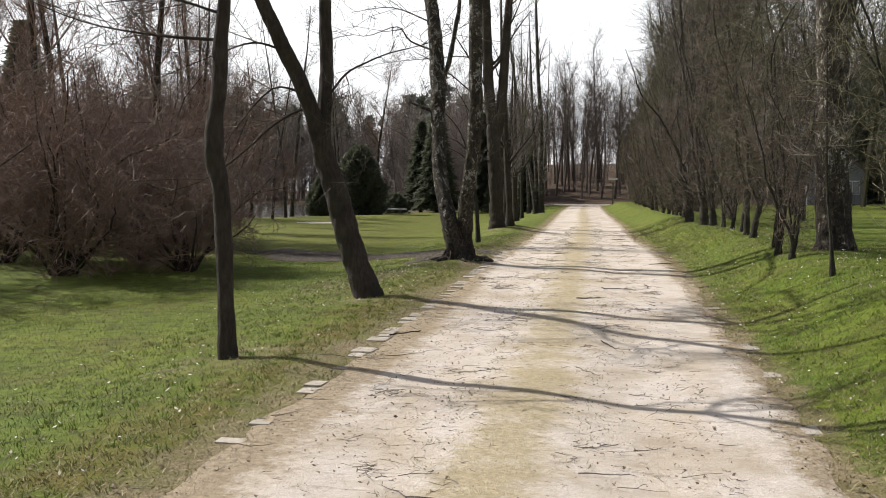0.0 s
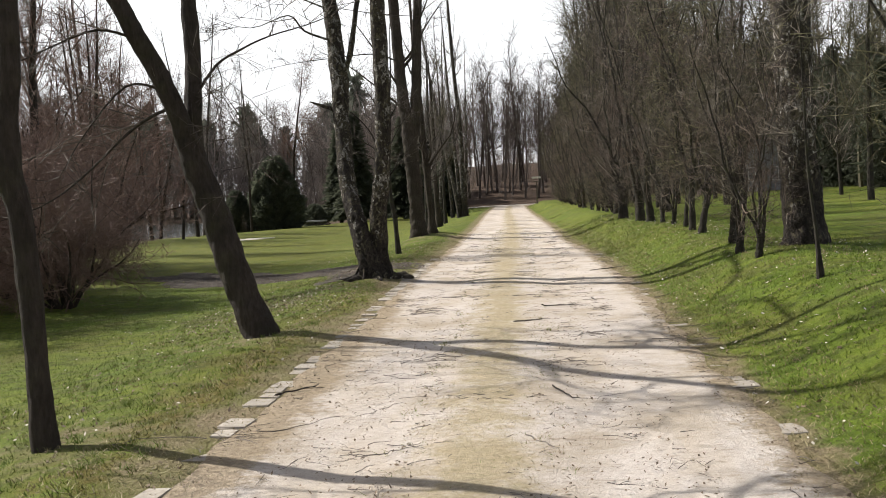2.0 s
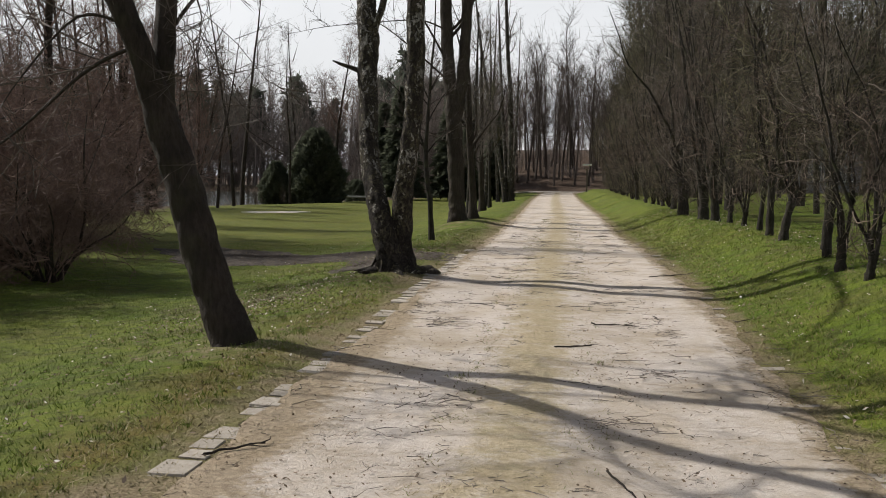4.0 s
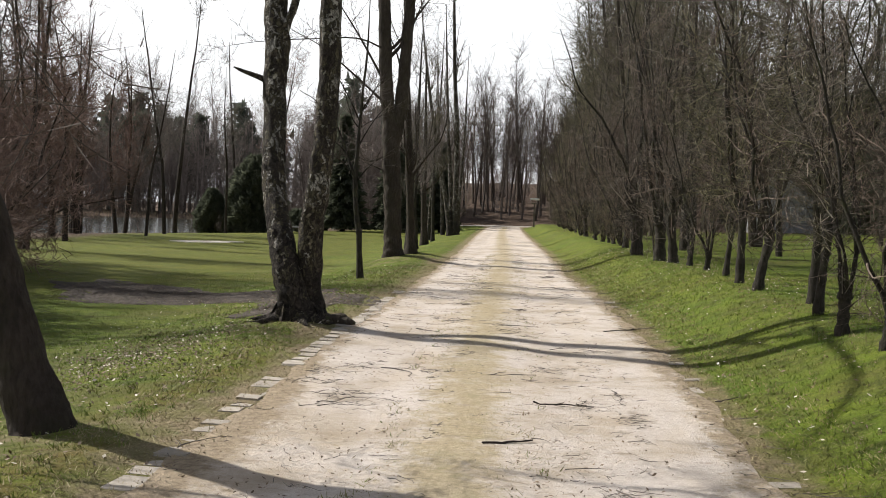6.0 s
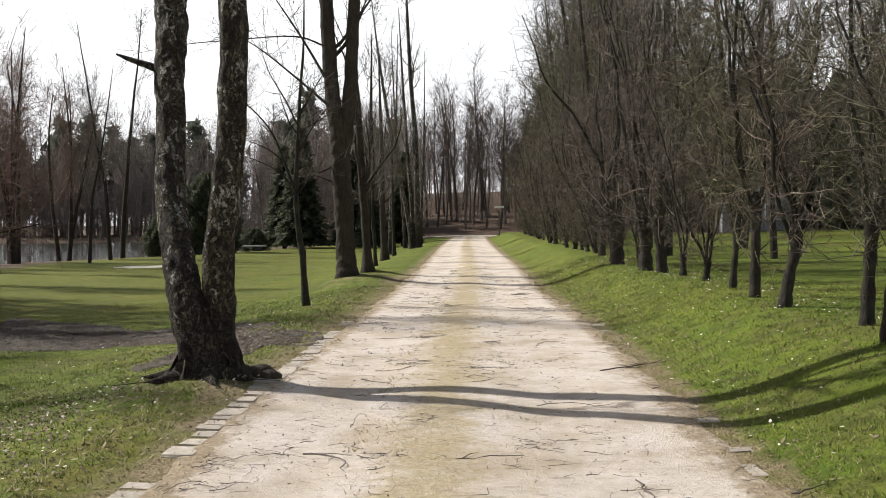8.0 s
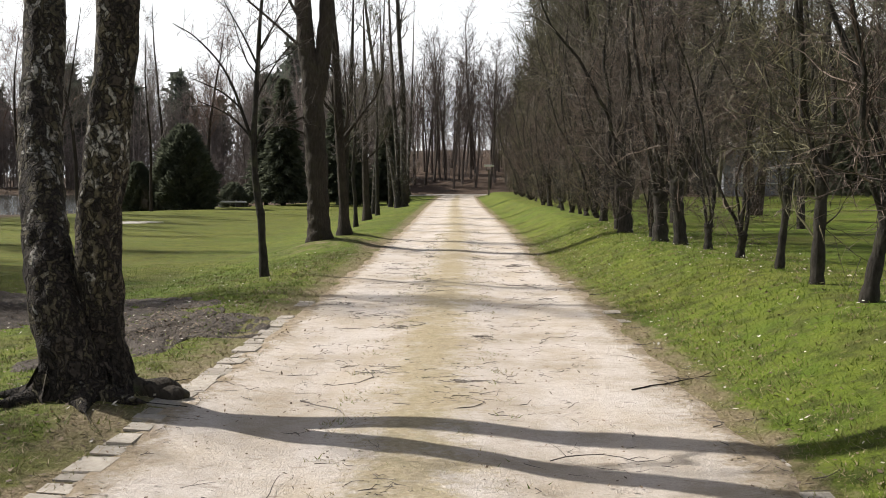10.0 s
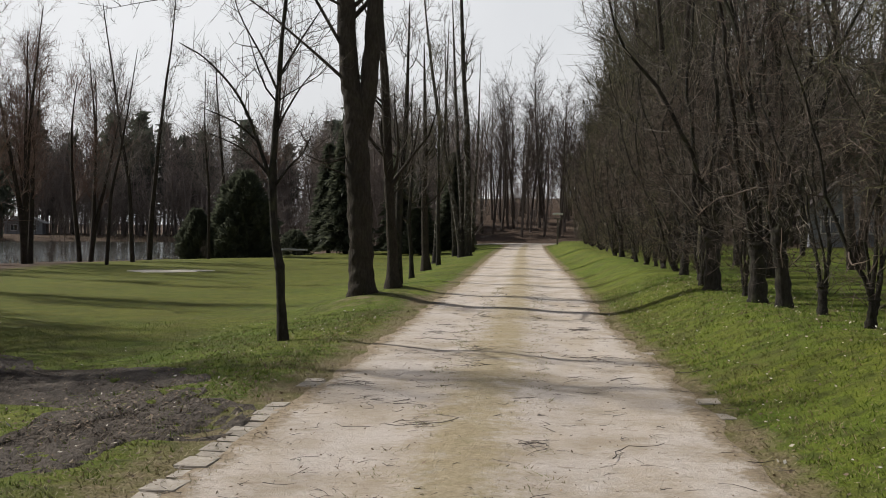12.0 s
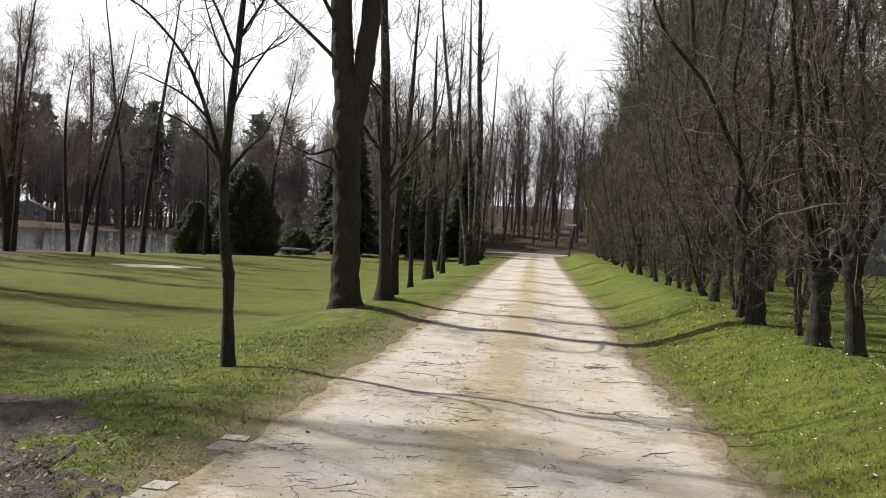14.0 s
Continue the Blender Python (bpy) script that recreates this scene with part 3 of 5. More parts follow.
ROW = "trees along the drive"
tree("leaning_tree", "slender dark-barked tree with a crooked trunk beside the drive",
     [[(-3.4, 9.2, -0.28, 0.094), (-3.42, 9.2, 0.2, 0.086), (-3.435, 9.2, 0.6, 0.083), (-3.45, 9.2, 1.0, 0.084), (-3.475, 9.2, 1.45, 0.088), (-3.54, 9.2, 1.74, 0.097), (-3.55, 9.2, 1.96, 0.092),
       (-3.53, 9.2, 2.2, 0.082), (-3.495, 9.2, 2.5, 0.077), (-3.475, 9.2, 2.93, 0.071), (-3.435, 9.2, 3.4, 0.066), (-3.43, 9.3, 4.5, 0.06), (-3.5, 9.3, 6.0, 0.04), (-3.4, 9.4, 7.5, 0.015)]],
     BARK_DARK, TWIG_DARK, 1, group=ROW, limbs=18, limb_len=3.2, from_z=3.5, subs=7, twig_m=5, flare=0.25, sides=20, rough=0.08, sub_ratio=0.65,
     branches=[[(-3.5, 9.2, 2.95, 0.02), (-4.2, 9.3, 3.02, 0.014), (-5.1, 9.5, 3.2, 0.008), (-6.0, 9.6, 3.55, 0.004)],
               [(-3.45, 9.2, 3.2, 0.018), (-4.0, 9.1, 3.35, 0.012), (-4.6, 9.0, 3.3, 0.006)]])
tree("leaning_tree", "dark-barked forked tree leaning away from the drive",
     [[(-3.22, 14.55, -0.12, 0.21), (-3.35, 14.55, 0.22, 0.196), (-3.44, 14.55, 0.5, 0.19), (-3.61, 14.55, 1.02, 0.182), (-3.77, 14.55, 1.55, 0.172), (-3.89, 14.54, 1.92, 0.166), (-3.96, 14.5, 2.2, 0.15), (-4.03, 14.42, 2.5, 0.124), (-4.13, 14.35, 2.8, 0.118), (-4.24, 14.3, 3.1, 0.115),
       (-4.45, 14.15, 3.6, 0.11), (-4.7, 14.0, 4.2, 0.102), (-4.96, 13.8, 4.8, 0.092), (-5.3, 13.3, 6.6, 0.065), (-5.6, 12.8, 8.4, 0.02)],
      [(-3.86, 14.55, 1.75, 0.1), (-3.92, 14.58, 2.15, 0.115), (-3.94, 14.6, 2.5, 0.11), (-3.93, 14.65, 2.9, 0.102), (-3.93, 14.7, 3.3, 0.1), (-3.96, 14.75, 4.0, 0.095), (-3.99, 14.8, 4.8, 0.087), (-4.1, 15.4, 6.4, 0.06), (-4.0, 16.2, 8.8, 0.02)]],
     BARK_DARK, TWIG_DARK, 2, group=ROW, limbs=17, limb_len=3.6, from_z=4.6, subs=7, twig_m=5, flare=0.25, roots=0, sides=24, rough=0.07, sub_ratio=0.65,
     branches=[[(-4.0, 14.4, 2.72, 0.022), (-4.3, 14.35, 2.62, 0.02), (-4.65, 14.3, 2.4, 0.017), (-5.2, 14.2, 1.9, 0.013), (-5.7, 14.1, 1.57, 0.008), (-6.4, 13.9, 1.35, 0.003)],
               [(-4.17, 14.32, 2.9, 0.02), (-4.6, 14.2, 2.95, 0.014), (-5.1, 14.1, 2.4, 0.009), (-5.4, 14.0, 1.9, 0.004)],
               [(-4.42, 14.15, 3.5, 0.02), (-4.8, 13.9, 3.58, 0.016), (-5.4, 13.9, 3.4, 0.01), (-6.2, 13.9, 3.1, 0.004)],
               [(-3.9, 14.65, 2.85, 0.022), (-3.62, 14.65, 3.2, 0.018), (-3.3, 14.6, 3.36, 0.014), (-2.94, 14.6, 3.5, 0.01), (-2.3, 14.6, 3.66, 0.006), (-1.7, 14.6, 3.95, 0.003)],
               [(-3.62, 14.65, 3.2, 0.01), (-3.55, 14.6, 3.0, 0.006), (-3.58, 14.6, 2.75, 0.003)],
               [(-4.02, 15.0, 5.3, 0.05), (-5.3, 16.4, 6.0, 0.04), (-6.6, 17.0, 6.7, 0.028), (-8.0, 17.4, 7.3, 0.01)],
               [(-4.1, 15.4, 6.3, 0.045), (-5.0, 17.2, 7.2, 0.035), (-6.2, 18.3, 8.0, 0.02), (-7.2, 19.4, 8.6, 0.008)],
               [(-4.0, 14.9, 5.0, 0.04), (-5.4, 15.4, 5.7, 0.03), (-6.8, 15.6, 6.2, 0.02), (-8.2, 15.6, 6.6, 0.008)]])
twin = tree("birch_tree", "twin-stemmed birch with dark fissured bark and white patches",
     [[(-2.76, 20.38, 0.0, 0.23), (-2.78, 20.38, 0.3, 0.205), (-2.86, 20.38, 0.62, 0.185), (-2.98, 20.5, 1.0, 0.16), (-3.13, 20.75, 1.4, 0.152), (-3.22, 20.95, 1.75, 0.15), (-3.3, 21.2, 2.35, 0.148), (-3.37, 21.45, 3.1, 0.152), (-3.4, 21.6, 3.75, 0.165), (-3.5, 21.8, 4.6, 0.145), (-3.6, 22.0, 5.3, 0.14),
       (-4.0, 22.6, 7.2, 0.11), (-4.0, 23.2, 9.7, 0.07), (-3.9, 23.6, 12, 0.02)],
      [(-2.58, 20.55, 0.0, 0.19), (-2.62, 20.53, 0.3, 0.172), (-2.63, 20.5, 0.65, 0.158), (-2.62, 20.45, 1.0, 0.15), (-2.58, 20.4, 1.4, 0.146), (-2.53, 20.38, 1.75, 0.142), (-2.46, 20.38, 2.4, 0.134), (-2.43, 20.4, 3.4, 0.132), (-2.46, 20.45, 5.1, 0.13), (-2.45, 20.5, 7.0, 0.09), (-2.4, 20.5, 9.5, 0.06), (-2.3, 20.5, 12, 0.02)],
      [(-3.37, 21.49, 3.47, 0.06), (-3.25, 21.54, 3.93, 0.056), (-3.16, 21.58, 4.24, 0.052), (-3.04, 21.66, 4.97, 0.046), (-2.98, 21.73, 5.59, 0.04), (-3.09, 22.02, 7.45, 0.025), (-3.01, 22.18, 8.80, 0.01)],
      [(-3.38, 21.44, 3.1, 0.05), (-3.56, 21.43, 3.19, 0.036), (-3.79, 21.44, 3.27, 0.026), (-3.94, 21.45, 3.33, 0.012)]],
     BARK_BIRCH, TWIG_DARK, 3, group=ROW, limbs=14, limb_len=3.4, from_z=5.2, subs=6, twig_m=5, sides=36, flare=0.3, roots=6, rough=0.13, sub_ratio=0.6,
     branches=[[(-3.48, 21.72, 4.45, 0.025), (-4.01, 21.60, 4.66, 0.02), (-4.31, 21.63, 4.97, 0.013), (-5.01, 21.51, 4.76, 0.008), (-5.81, 21.54, 5.02, 0.003)],
               [(-3.56, 21.9, 5.07, 0.02), (-4.41, 21.68, 5.38, 0.012), (-5.31, 21.57, 5.28, 0.004)],
               [(-3.91, 21.95, 6.83, 0.05), (-4.8, 19.8, 7.3, 0.04), (-6.3, 19.0, 7.9, 0.025), (-7.8, 18.6, 8.6, 0.008)],
               [(-3.91, 22.04, 7.66, 0.045), (-5.01, 22.26, 8.69, 0.03), (-6.41, 22.76, 9.52, 0.02), (-7.61, 23.23, 10.14, 0.008)]])
for k, (kx, ky, kr) in enumerate([(0.3, 0.2, 0.12), (0.47, 0.25, 0.12), (0.6, 0.2, 0.09)]):
    bm = bmesh.new()
    bmesh.ops.create_icosphere(bm, subdivisions=3, radius=kr)
    for v in bm.verts:
        v.co = v.co * (1 + 0.35 * noise.noise(v.co * 9 + Vector((k * 5, 0, 0)))) * Vector((1.3, 1.1, 0.75)) + Vector((kx, ky, land_z(-2.76 + kx, 20.38 + ky) - twin.location.z + 0.02))
    me = bpy.data.meshes.new("root_knob")
    bm.to_mesh(me)
    bm.free()
    me.materials.append(BARK_MOSS)
    part("root_knob", me, twin, "mossy root swelling")
tree("oak_tree", "tall forked tree with dark bark on a small mound",
     [[(-3.97, 38.2, 0.14, 0.28), (-4.0, 38.2, 0.8, 0.255), (-4.05, 38.2, 2.0, 0.25), (-4.12, 38.2, 3.1, 0.25), (-4.17, 38.2, 4.0, 0.235), (-4.29, 38.2, 4.7, 0.2), (-4.36, 38.2, 5.6, 0.19), (-4.5, 38.2, 8.4, 0.17), (-4.6, 38.2, 11, 0.13), (-4.8, 38.2, 15, 0.04)],
      [(-4.03, 38.2, 3.3, 0.15), (-3.93, 38.2, 4.1, 0.18), (-3.85, 38.2, 4.9, 0.178), (-3.8, 38.2, 5.7, 0.17), (-3.62, 38.2, 8.5, 0.135), (-3.3, 38.2, 11, 0.1), (-2.95, 38.2, 15, 0.03)]],
     BARK_OAK, TWIG_DARK, 4, group=ROW, limbs=10, limb_len=3.2, from_z=4.8, twig_m=4, twig_len=0.6, twig_r=0.008, sides=20, flare=0.35, roots=0, rough=0.1,
     branches=[[(-4.3, 38.1, 3.0, 0.03), (-4.7, 38.0, 2.85, 0.022), (-5.0, 37.9, 2.95, 0.016), (-5.3, 37.9, 3.1, 0.006)], [(-4.3, 38.1, 2.6, 0.024), (-4.6, 38.0, 2.72, 0.016), (-5.1, 37.9, 2.9, 0.006)],
               [(-4.4, 38.1, 4.6, 0.04), (-5.2, 37.9, 5.3, 0.028), (-6.2, 37.7, 6.1, 0.015), (-7.0, 37.6, 6.5, 0.006)], [(-4.4, 38.1, 5.2, 0.04), (-5.1, 38, 6.4, 0.028), (-5.9, 38, 7.6, 0.012)],
               [(-4.4, 38.1, 6.1, 0.032), (-5.2, 37.9, 6.36, 0.022), (-6.6, 37.6, 6.26, 0.015), (-8.0, 37.3, 6.1, 0.01), (-9.2, 37.1, 5.85, 0.004)]])
tree("young_tree", "slim young tree with a single trunk and open crown",
     [[(-3.68, 30.75, -0.16, 0.078), (-3.72, 30.75, 0.5, 0.066), (-3.74, 30.75, 0.88, 0.064), (-3.75, 30.75, 0.98, 0.072), (-3.77, 30.75, 1.1, 0.06), (-3.83, 30.75, 1.55, 0.058), (-3.86, 30.75, 2.1, 0.055), (-3.83, 30.75, 2.8, 0.044), (-3.79, 30.75, 3.4, 0.037), (-3.75, 30.75, 4.1, 0.03), (-3.68, 30.75, 4.9, 0.022), (-3.65, 30.75, 6.2, 0.008)]],
     BARK_HEDGE, TWIG_DARK, 5, group=ROW, limbs=8, limb_len=1.5, from_z=2.3, subs=5, twig_m=5, twig_len=0.4, twig_r=0.005, flare=0.3, up=0.22, sides=12, rough=0.1,
     branches=[[(-3.86, 30.75, 2.1, 0.034), (-3.99, 30.7, 2.5, 0.028), (-4.15, 30.6, 3.0, 0.022), (-4.35, 30.5, 3.4, 0.017), (-4.72, 30.4, 3.8, 0.012), (-5.05, 30.3, 4.0, 0.006)],
               [(-3.87, 30.75, 2.2, 0.024), (-4.17, 30.8, 2.5, 0.017), (-4.46, 30.9, 2.68, 0.011), (-4.9, 31.0, 2.85, 0.004)],
               [(-3.86, 30.75, 2.05, 0.024), (-3.6, 30.7, 2.37, 0.016), (-3.42, 30.7, 2.55, 0.011), (-3.3, 30.7, 2.8, 0.004)],
               [(-3.85, 30.75, 2.75, 0.022), (-3.69, 30.7, 3.07, 0.016), (-3.46, 30.7, 3.45, 0.011), (-3.25, 30.7, 3.7, 0.005)],
               [(-4.05, 30.65, 2.7, 0.018), (-4.35, 30.6, 2.95, 0.013), (-4.8, 30.5, 3.15, 0.005)],
               [(-3.8, 30.75, 3.4, 0.02), (-4.05, 30.8, 3.9, 0.015), (-4.4, 30.9, 4.5, 0.009), (-4.6, 31.0, 5.1, 0.004)],
               [(-3.78, 30.75, 3.6, 0.02), (-3.5, 30.8, 4.1, 0.014), (-3.2, 30.9, 4.6, 0.006)]])
tree("roadside_tree", "grey-brown tree with ascending bare branches",
     [[(-3.84, 41.5, 0.1, 0.16), (-3.87, 41.5, 1.0, 0.13), (-3.95, 41.5, 2.2, 0.12), (-4.02, 41.5, 3.4, 0.115), (-4.1, 41.5, 5, 0.1), (-4.22, 41.5, 6.5, 0.075), (-4.3, 41.5, 9, 0.04), (-4.3, 41.5, 11, 0.01)]],
     BARK_OAK, TWIG_GREY, 6, group=ROW, limbs=18, limb_len=2.4, from_z=1.9, subs=4, twig_m=5, up=0.3)
tree("young_tree", "thin young tree with a kinked trunk", [[(-4.86, 52, -0.22, 0.08), (-4.9, 52, 0.9, 0.07), (-4.98, 52, 1.8, 0.06), (-4.9, 52, 3.5, 0.045), (-4.95, 52, 6.0, 0.01)]],
     BARK_HEDGE, TWIG_GREY, 7, group=ROW, limbs=9, limb_len=1.6, from_z=1.8, twig_m=7, up=0.25, twig_r=0.01, branches=[[(-4.97, 52, 1.75, 0.04), (-5.3, 52, 1.95, 0.03), (-5.45, 52, 2.3, 0.015), (-5.6, 52, 3.2, 0.006)]])
tree("roadside_tree", "brownish tree with a dense upright crown", [[(-5.3, 59.3, -0.2, 0.17), (-5.4, 59.3, 2.4, 0.13), (-5.4, 59.3, 5, 0.1), (-5.5, 59.3, 9, 0.02)]],
     BARK_OAK, TWIG_OLIVE, 8, group=ROW, limbs=15, limb_len=1.8, from_z=2.0, twig_m=6, up=0.35, twig_r=0.011)
tree("young_tree", "thin young tree in the row along the drive", [[(-5.45, 65, -0.15, 0.09), (-5.5, 65, 3, 0.07), (-5.5, 65, 8, 0.01)]],
     BARK_HEDGE, TWIG_GREY, 9, group=ROW, limbs=11, limb_len=1.6, from_z=1.8, twig_m=5, up=0.3, twig_r=0.01)
tree("birch_tree", "slender pale birches fanning out from one base",
     [[(-5.15, 77, 0.1, 0.22), (-5.2, 77, 3, 0.18), (-5.25, 77, 6.6, 0.16), (-5.5, 77, 10, 0.13), (-5.7, 77, 14.3, 0.09), (-5.8, 77, 18, 0.02)],
      [(-5.5, 77, 0.1, 0.2), (-5.9, 77, 2.5, 0.15), (-6.7, 77, 6.6, 0.12), (-7.4, 77, 11, 0.08), (-8.0, 77, 16, 0.02)],
      [(-5.4, 77.3, 0.1, 0.16), (-5.6, 77.4, 3, 0.13), (-5.95, 77.5, 8, 0.1), (-6.3, 77.6, 15, 0.02)]],
     BARK_WHITE, TWIG_GREY, 10, group=ROW, limbs=9, limb_len=2.6, from_z=4.0, twig_m=2.5, up=0.3, twig_r=0.009, roots=4)
for k, (bx, by, bh, bl) in enumerate([(-6.2, 70, 12, 0.4), (-6.6, 84, 15, -0.6), (-5.9, 89, 14, 0.3), (-4.6, 47, 8, 0.2)]):
    tree("birch_tree" if k < 3 else "young_tree", "slim pale birch with fine bare branches" if k < 3 else "slim bare tree in the row along the drive",
         [[(bx, by, land_z(bx, by), 0.13), (bx + bl * 0.3, by, 3, 0.1), (bx + bl, by, bh * 0.55, 0.07), (bx + bl * 1.4, by, bh, 0.015)]],
         BARK_WHITE if k < 3 else BARK_HEDGE, TWIG_GREY, 20 + k, group=ROW, limbs=11, limb_len=2.2, from_z=2.5, twig_m=2.5, up=0.3, twig_r=0.009)
tree("birch_tree", "stout birch with pale streaked bark at the hedge",
     [[(3.95, 17.35, 0.47, 0.31), (3.93, 17.35, 1.0, 0.28), (3.86, 17.35, 2.2, 0.26), (3.84, 17.35, 3.4, 0.26), (3.8, 17.35, 4.6, 0.26), (3.55, 17.3, 6.0, 0.17), (3.3, 17.2, 9, 0.12), (3.2, 17.2, 13, 0.02)],
      [(3.95, 17.35, 4.2, 0.17), (4.15, 17.4, 5.4, 0.16), (4.4, 17.5, 8, 0.12), (4.5, 17.5, 12, 0.02)]],
     BARK_BIRCH, TWIG_DARK, 11, limbs=9, limb_len=2.4, from_z=4.0, twig_m=5, sides=30, roots=0, flare=0.3, up=0.1, rough=0.1)


# ---- the hedge of old pollarded trees ----
def hedge_tree(seed, stems, thick, height=6.2, dense=1.0, low=0.4, high=1.1, twig_mat=TWIG_HEDGE):
    rng = np.random.default_rng(seed)
    root = thing("hedge_tree", (0, 0, 0), "bare pollarded hedge tree with a knobbly mossy trunk", "tree", "hedge trees beside the drive")
    knob = rng.uniform(low, high)
    lean = rng.uniform(-0.1, 0.1, 2)
    soup = Soup()
    q = [(0, 0, -0.25, thick * 1.5), (0.0, 0, 0.0, thick * 1.35), (lean[0] * 0.4, lean[1] * 0.4, knob * 0.45, thick), (lean[0], lean[1], knob * 0.85, thick * 1.05), (lean[0], lean[1], knob * 1.05, thick * 1.3), (lean[0], lean[1], knob * 1.22, thick * 0.6)]
    pts, radii = smooth_line(q, 4)
    soup.tube(pts, radii * (1 + 0.12 * np.sin(np.arange(len(pts)) * 2.1 + seed)), 9)
    part("trunk", soup.mesh("trunk", BARK_HEDGE), root)
    main = []
    top = np.array((lean[0], lean[1], knob))
    for i in range(stems):
        a = i * 6.283 / stems + rng.uniform(-0.5, 0.5)
        tilt = rng.uniform(0.05, 0.24)
        d = (math.cos(a) * tilt, math.sin(a) * tilt, 1)
        main.append(limb(rng, top + np.array((math.cos(a), math.sin(a), -0.15)) * thick * 0.7, d, height * rng.uniform(0.6, 1.0), thick * rng.uniform(0.3, 0.52), 0.009, k=14, wander=0.17, up=0.2))
    want = 46 / stems * dense
    first = sprout(rng, main, want, 1.55, lo=0.05, hi=0.97, angle=0.95, ratio=0.42, k=6, wander=0.34, up=0.1, taper=0.35)
    for pts, radii in main:
        soup = Soup()
        soup.tube(pts, radii, 6)
        part("stem", soup.mesh("stem", BARK_HEDGE), root)
    first = [(p[0] + (p - p[0]) * min(1.0, 0.22 + 0.3 * p[0][2]), r) for p, r in first]
    for _ in range(rng.integers(2, 7)):
        a = rng.uniform(0, 6.283)
        first.append(limb(rng, (lean[0] * 0.5, lean[1] * 0.5, rng.uniform(0.1, knob)), (math.cos(a) * 0.5, math.sin(a) * 0.5, 0.9), rng.uniform(0.3, 0.9), 0.012, 0.004, k=5, wander=0.25, up=0.2))
    second = sprout(rng, first, 4, 0.75, lo=0.1, angle=0.95, ratio=0.55, k=3, wander=0.3, up=0.04)
    soup = Soup()
    for pts, radii in first:
        soup.tube(pts, np.maximum(radii, 0.005), 4)
    for pts, radii in second:
        soup.tube(pts, np.maximum(radii, 0.0035), 3)
    twig_cloud(rng, soup, first + second, 6.5 * dense, 0.42, 0.0046, up=0.06, lo=0.08, fork=3)
    tagged(part("crown", soup.mesh("crown", twig_mat, False), root), kind="stuff")
    return root


HEDGE = [(3.3, 10.8, 4), (3.2, 16.85, 2), (3.15, 18.0, 3), (3.3, 19.5, 4), (3.55, 20.75, 0), (3.3, 22.75, 5), (3.35, 24.4, 1), (3.45, 26.2, 4), (3.4, 28.0, 2), (3.35, 29.9, 3), (3.2, 31.4, 6), (3.0, 32.3, 7),
         (3.05, 33.6, 2), (2.75, 35.2, 7), (2.75, 36.6, 3), (3.0, 38.8, 8), (2.95, 41.3, 6), (3.0, 43.4, 9), (2.85, 45.2, 8), (2.8, 46.8, 2), (2.7, 49.0, 9), (2.55, 51.2, 3), (3.3, 53.0, 8)]
HEDGE += [(2.55 - 0.012 * (y - 53) + 0.2 * math.sin(y * 2.3), y, (8, 6, 9, 3, 8, 9, 2)[i % 7]) for i, y in enumerate(np.arange(55, 99, 2.2))]
H, HR, HO = TWIG_HEDGE, TWIG_HEDGE_RED, TWIG_HEDGE_OLIVE
kinds = [hedge_tree(100 + k, s, th, h, twig_mat=tm) for k, (s, th, h, tm) in enumerate([(4, 0.06, 5.8, H), (4, 0.058, 5.6, HO), (5, 0.085, 6.4, HR), (5, 0.095, 6.6, H), (3, 0.05, 5.6, HO),
                                                                                       (4, 0.068, 6.0, HR), (6, 0.105, 6.8, HR), (7, 0.125, 7.0, H)])]
kinds += [hedge_tree(120, 6, 0.07, 5.6, 1.0, 0.1, 0.2, HR), hedge_tree(121, 7, 0.08, 6.2, 1.0, 0.1, 0.2, HO)]
turn = random.Random(7)
used = set()
for hx, hy, k in HEDGE:
    m = pose(hx, hy, land_z(hx, hy) - 0.02, 0, 0, turn.uniform(0, 360)) @ Matrix.Scale(turn.uniform(0.92, 1.1) * (0.62 if 16 < hy < 18.5 else 1.0), 4)
    if k in used:
        copy_thing(kinds[k], m)
    else:
        kinds[k].matrix_basis = m
        used.add(k)
tree("sapling", "thin sapling stump with a few bare shoots", [[(3.25, 13.8, 0.47, 0.03), (3.22, 13.8, 0.9, 0.022), (3.15, 13.8, 1.6, 0.017), (3.12, 13.8, 2.6, 0.01), (3.1, 13.8, 3.6, 0.004)]],
     BARK_HEDGE, TWIG_HEDGE, 31, limbs=12, limb_len=0.9, from_z=1.1, twig_m=6, twig_len=0.3, twig_r=0.004, sides=6, category="sapling")


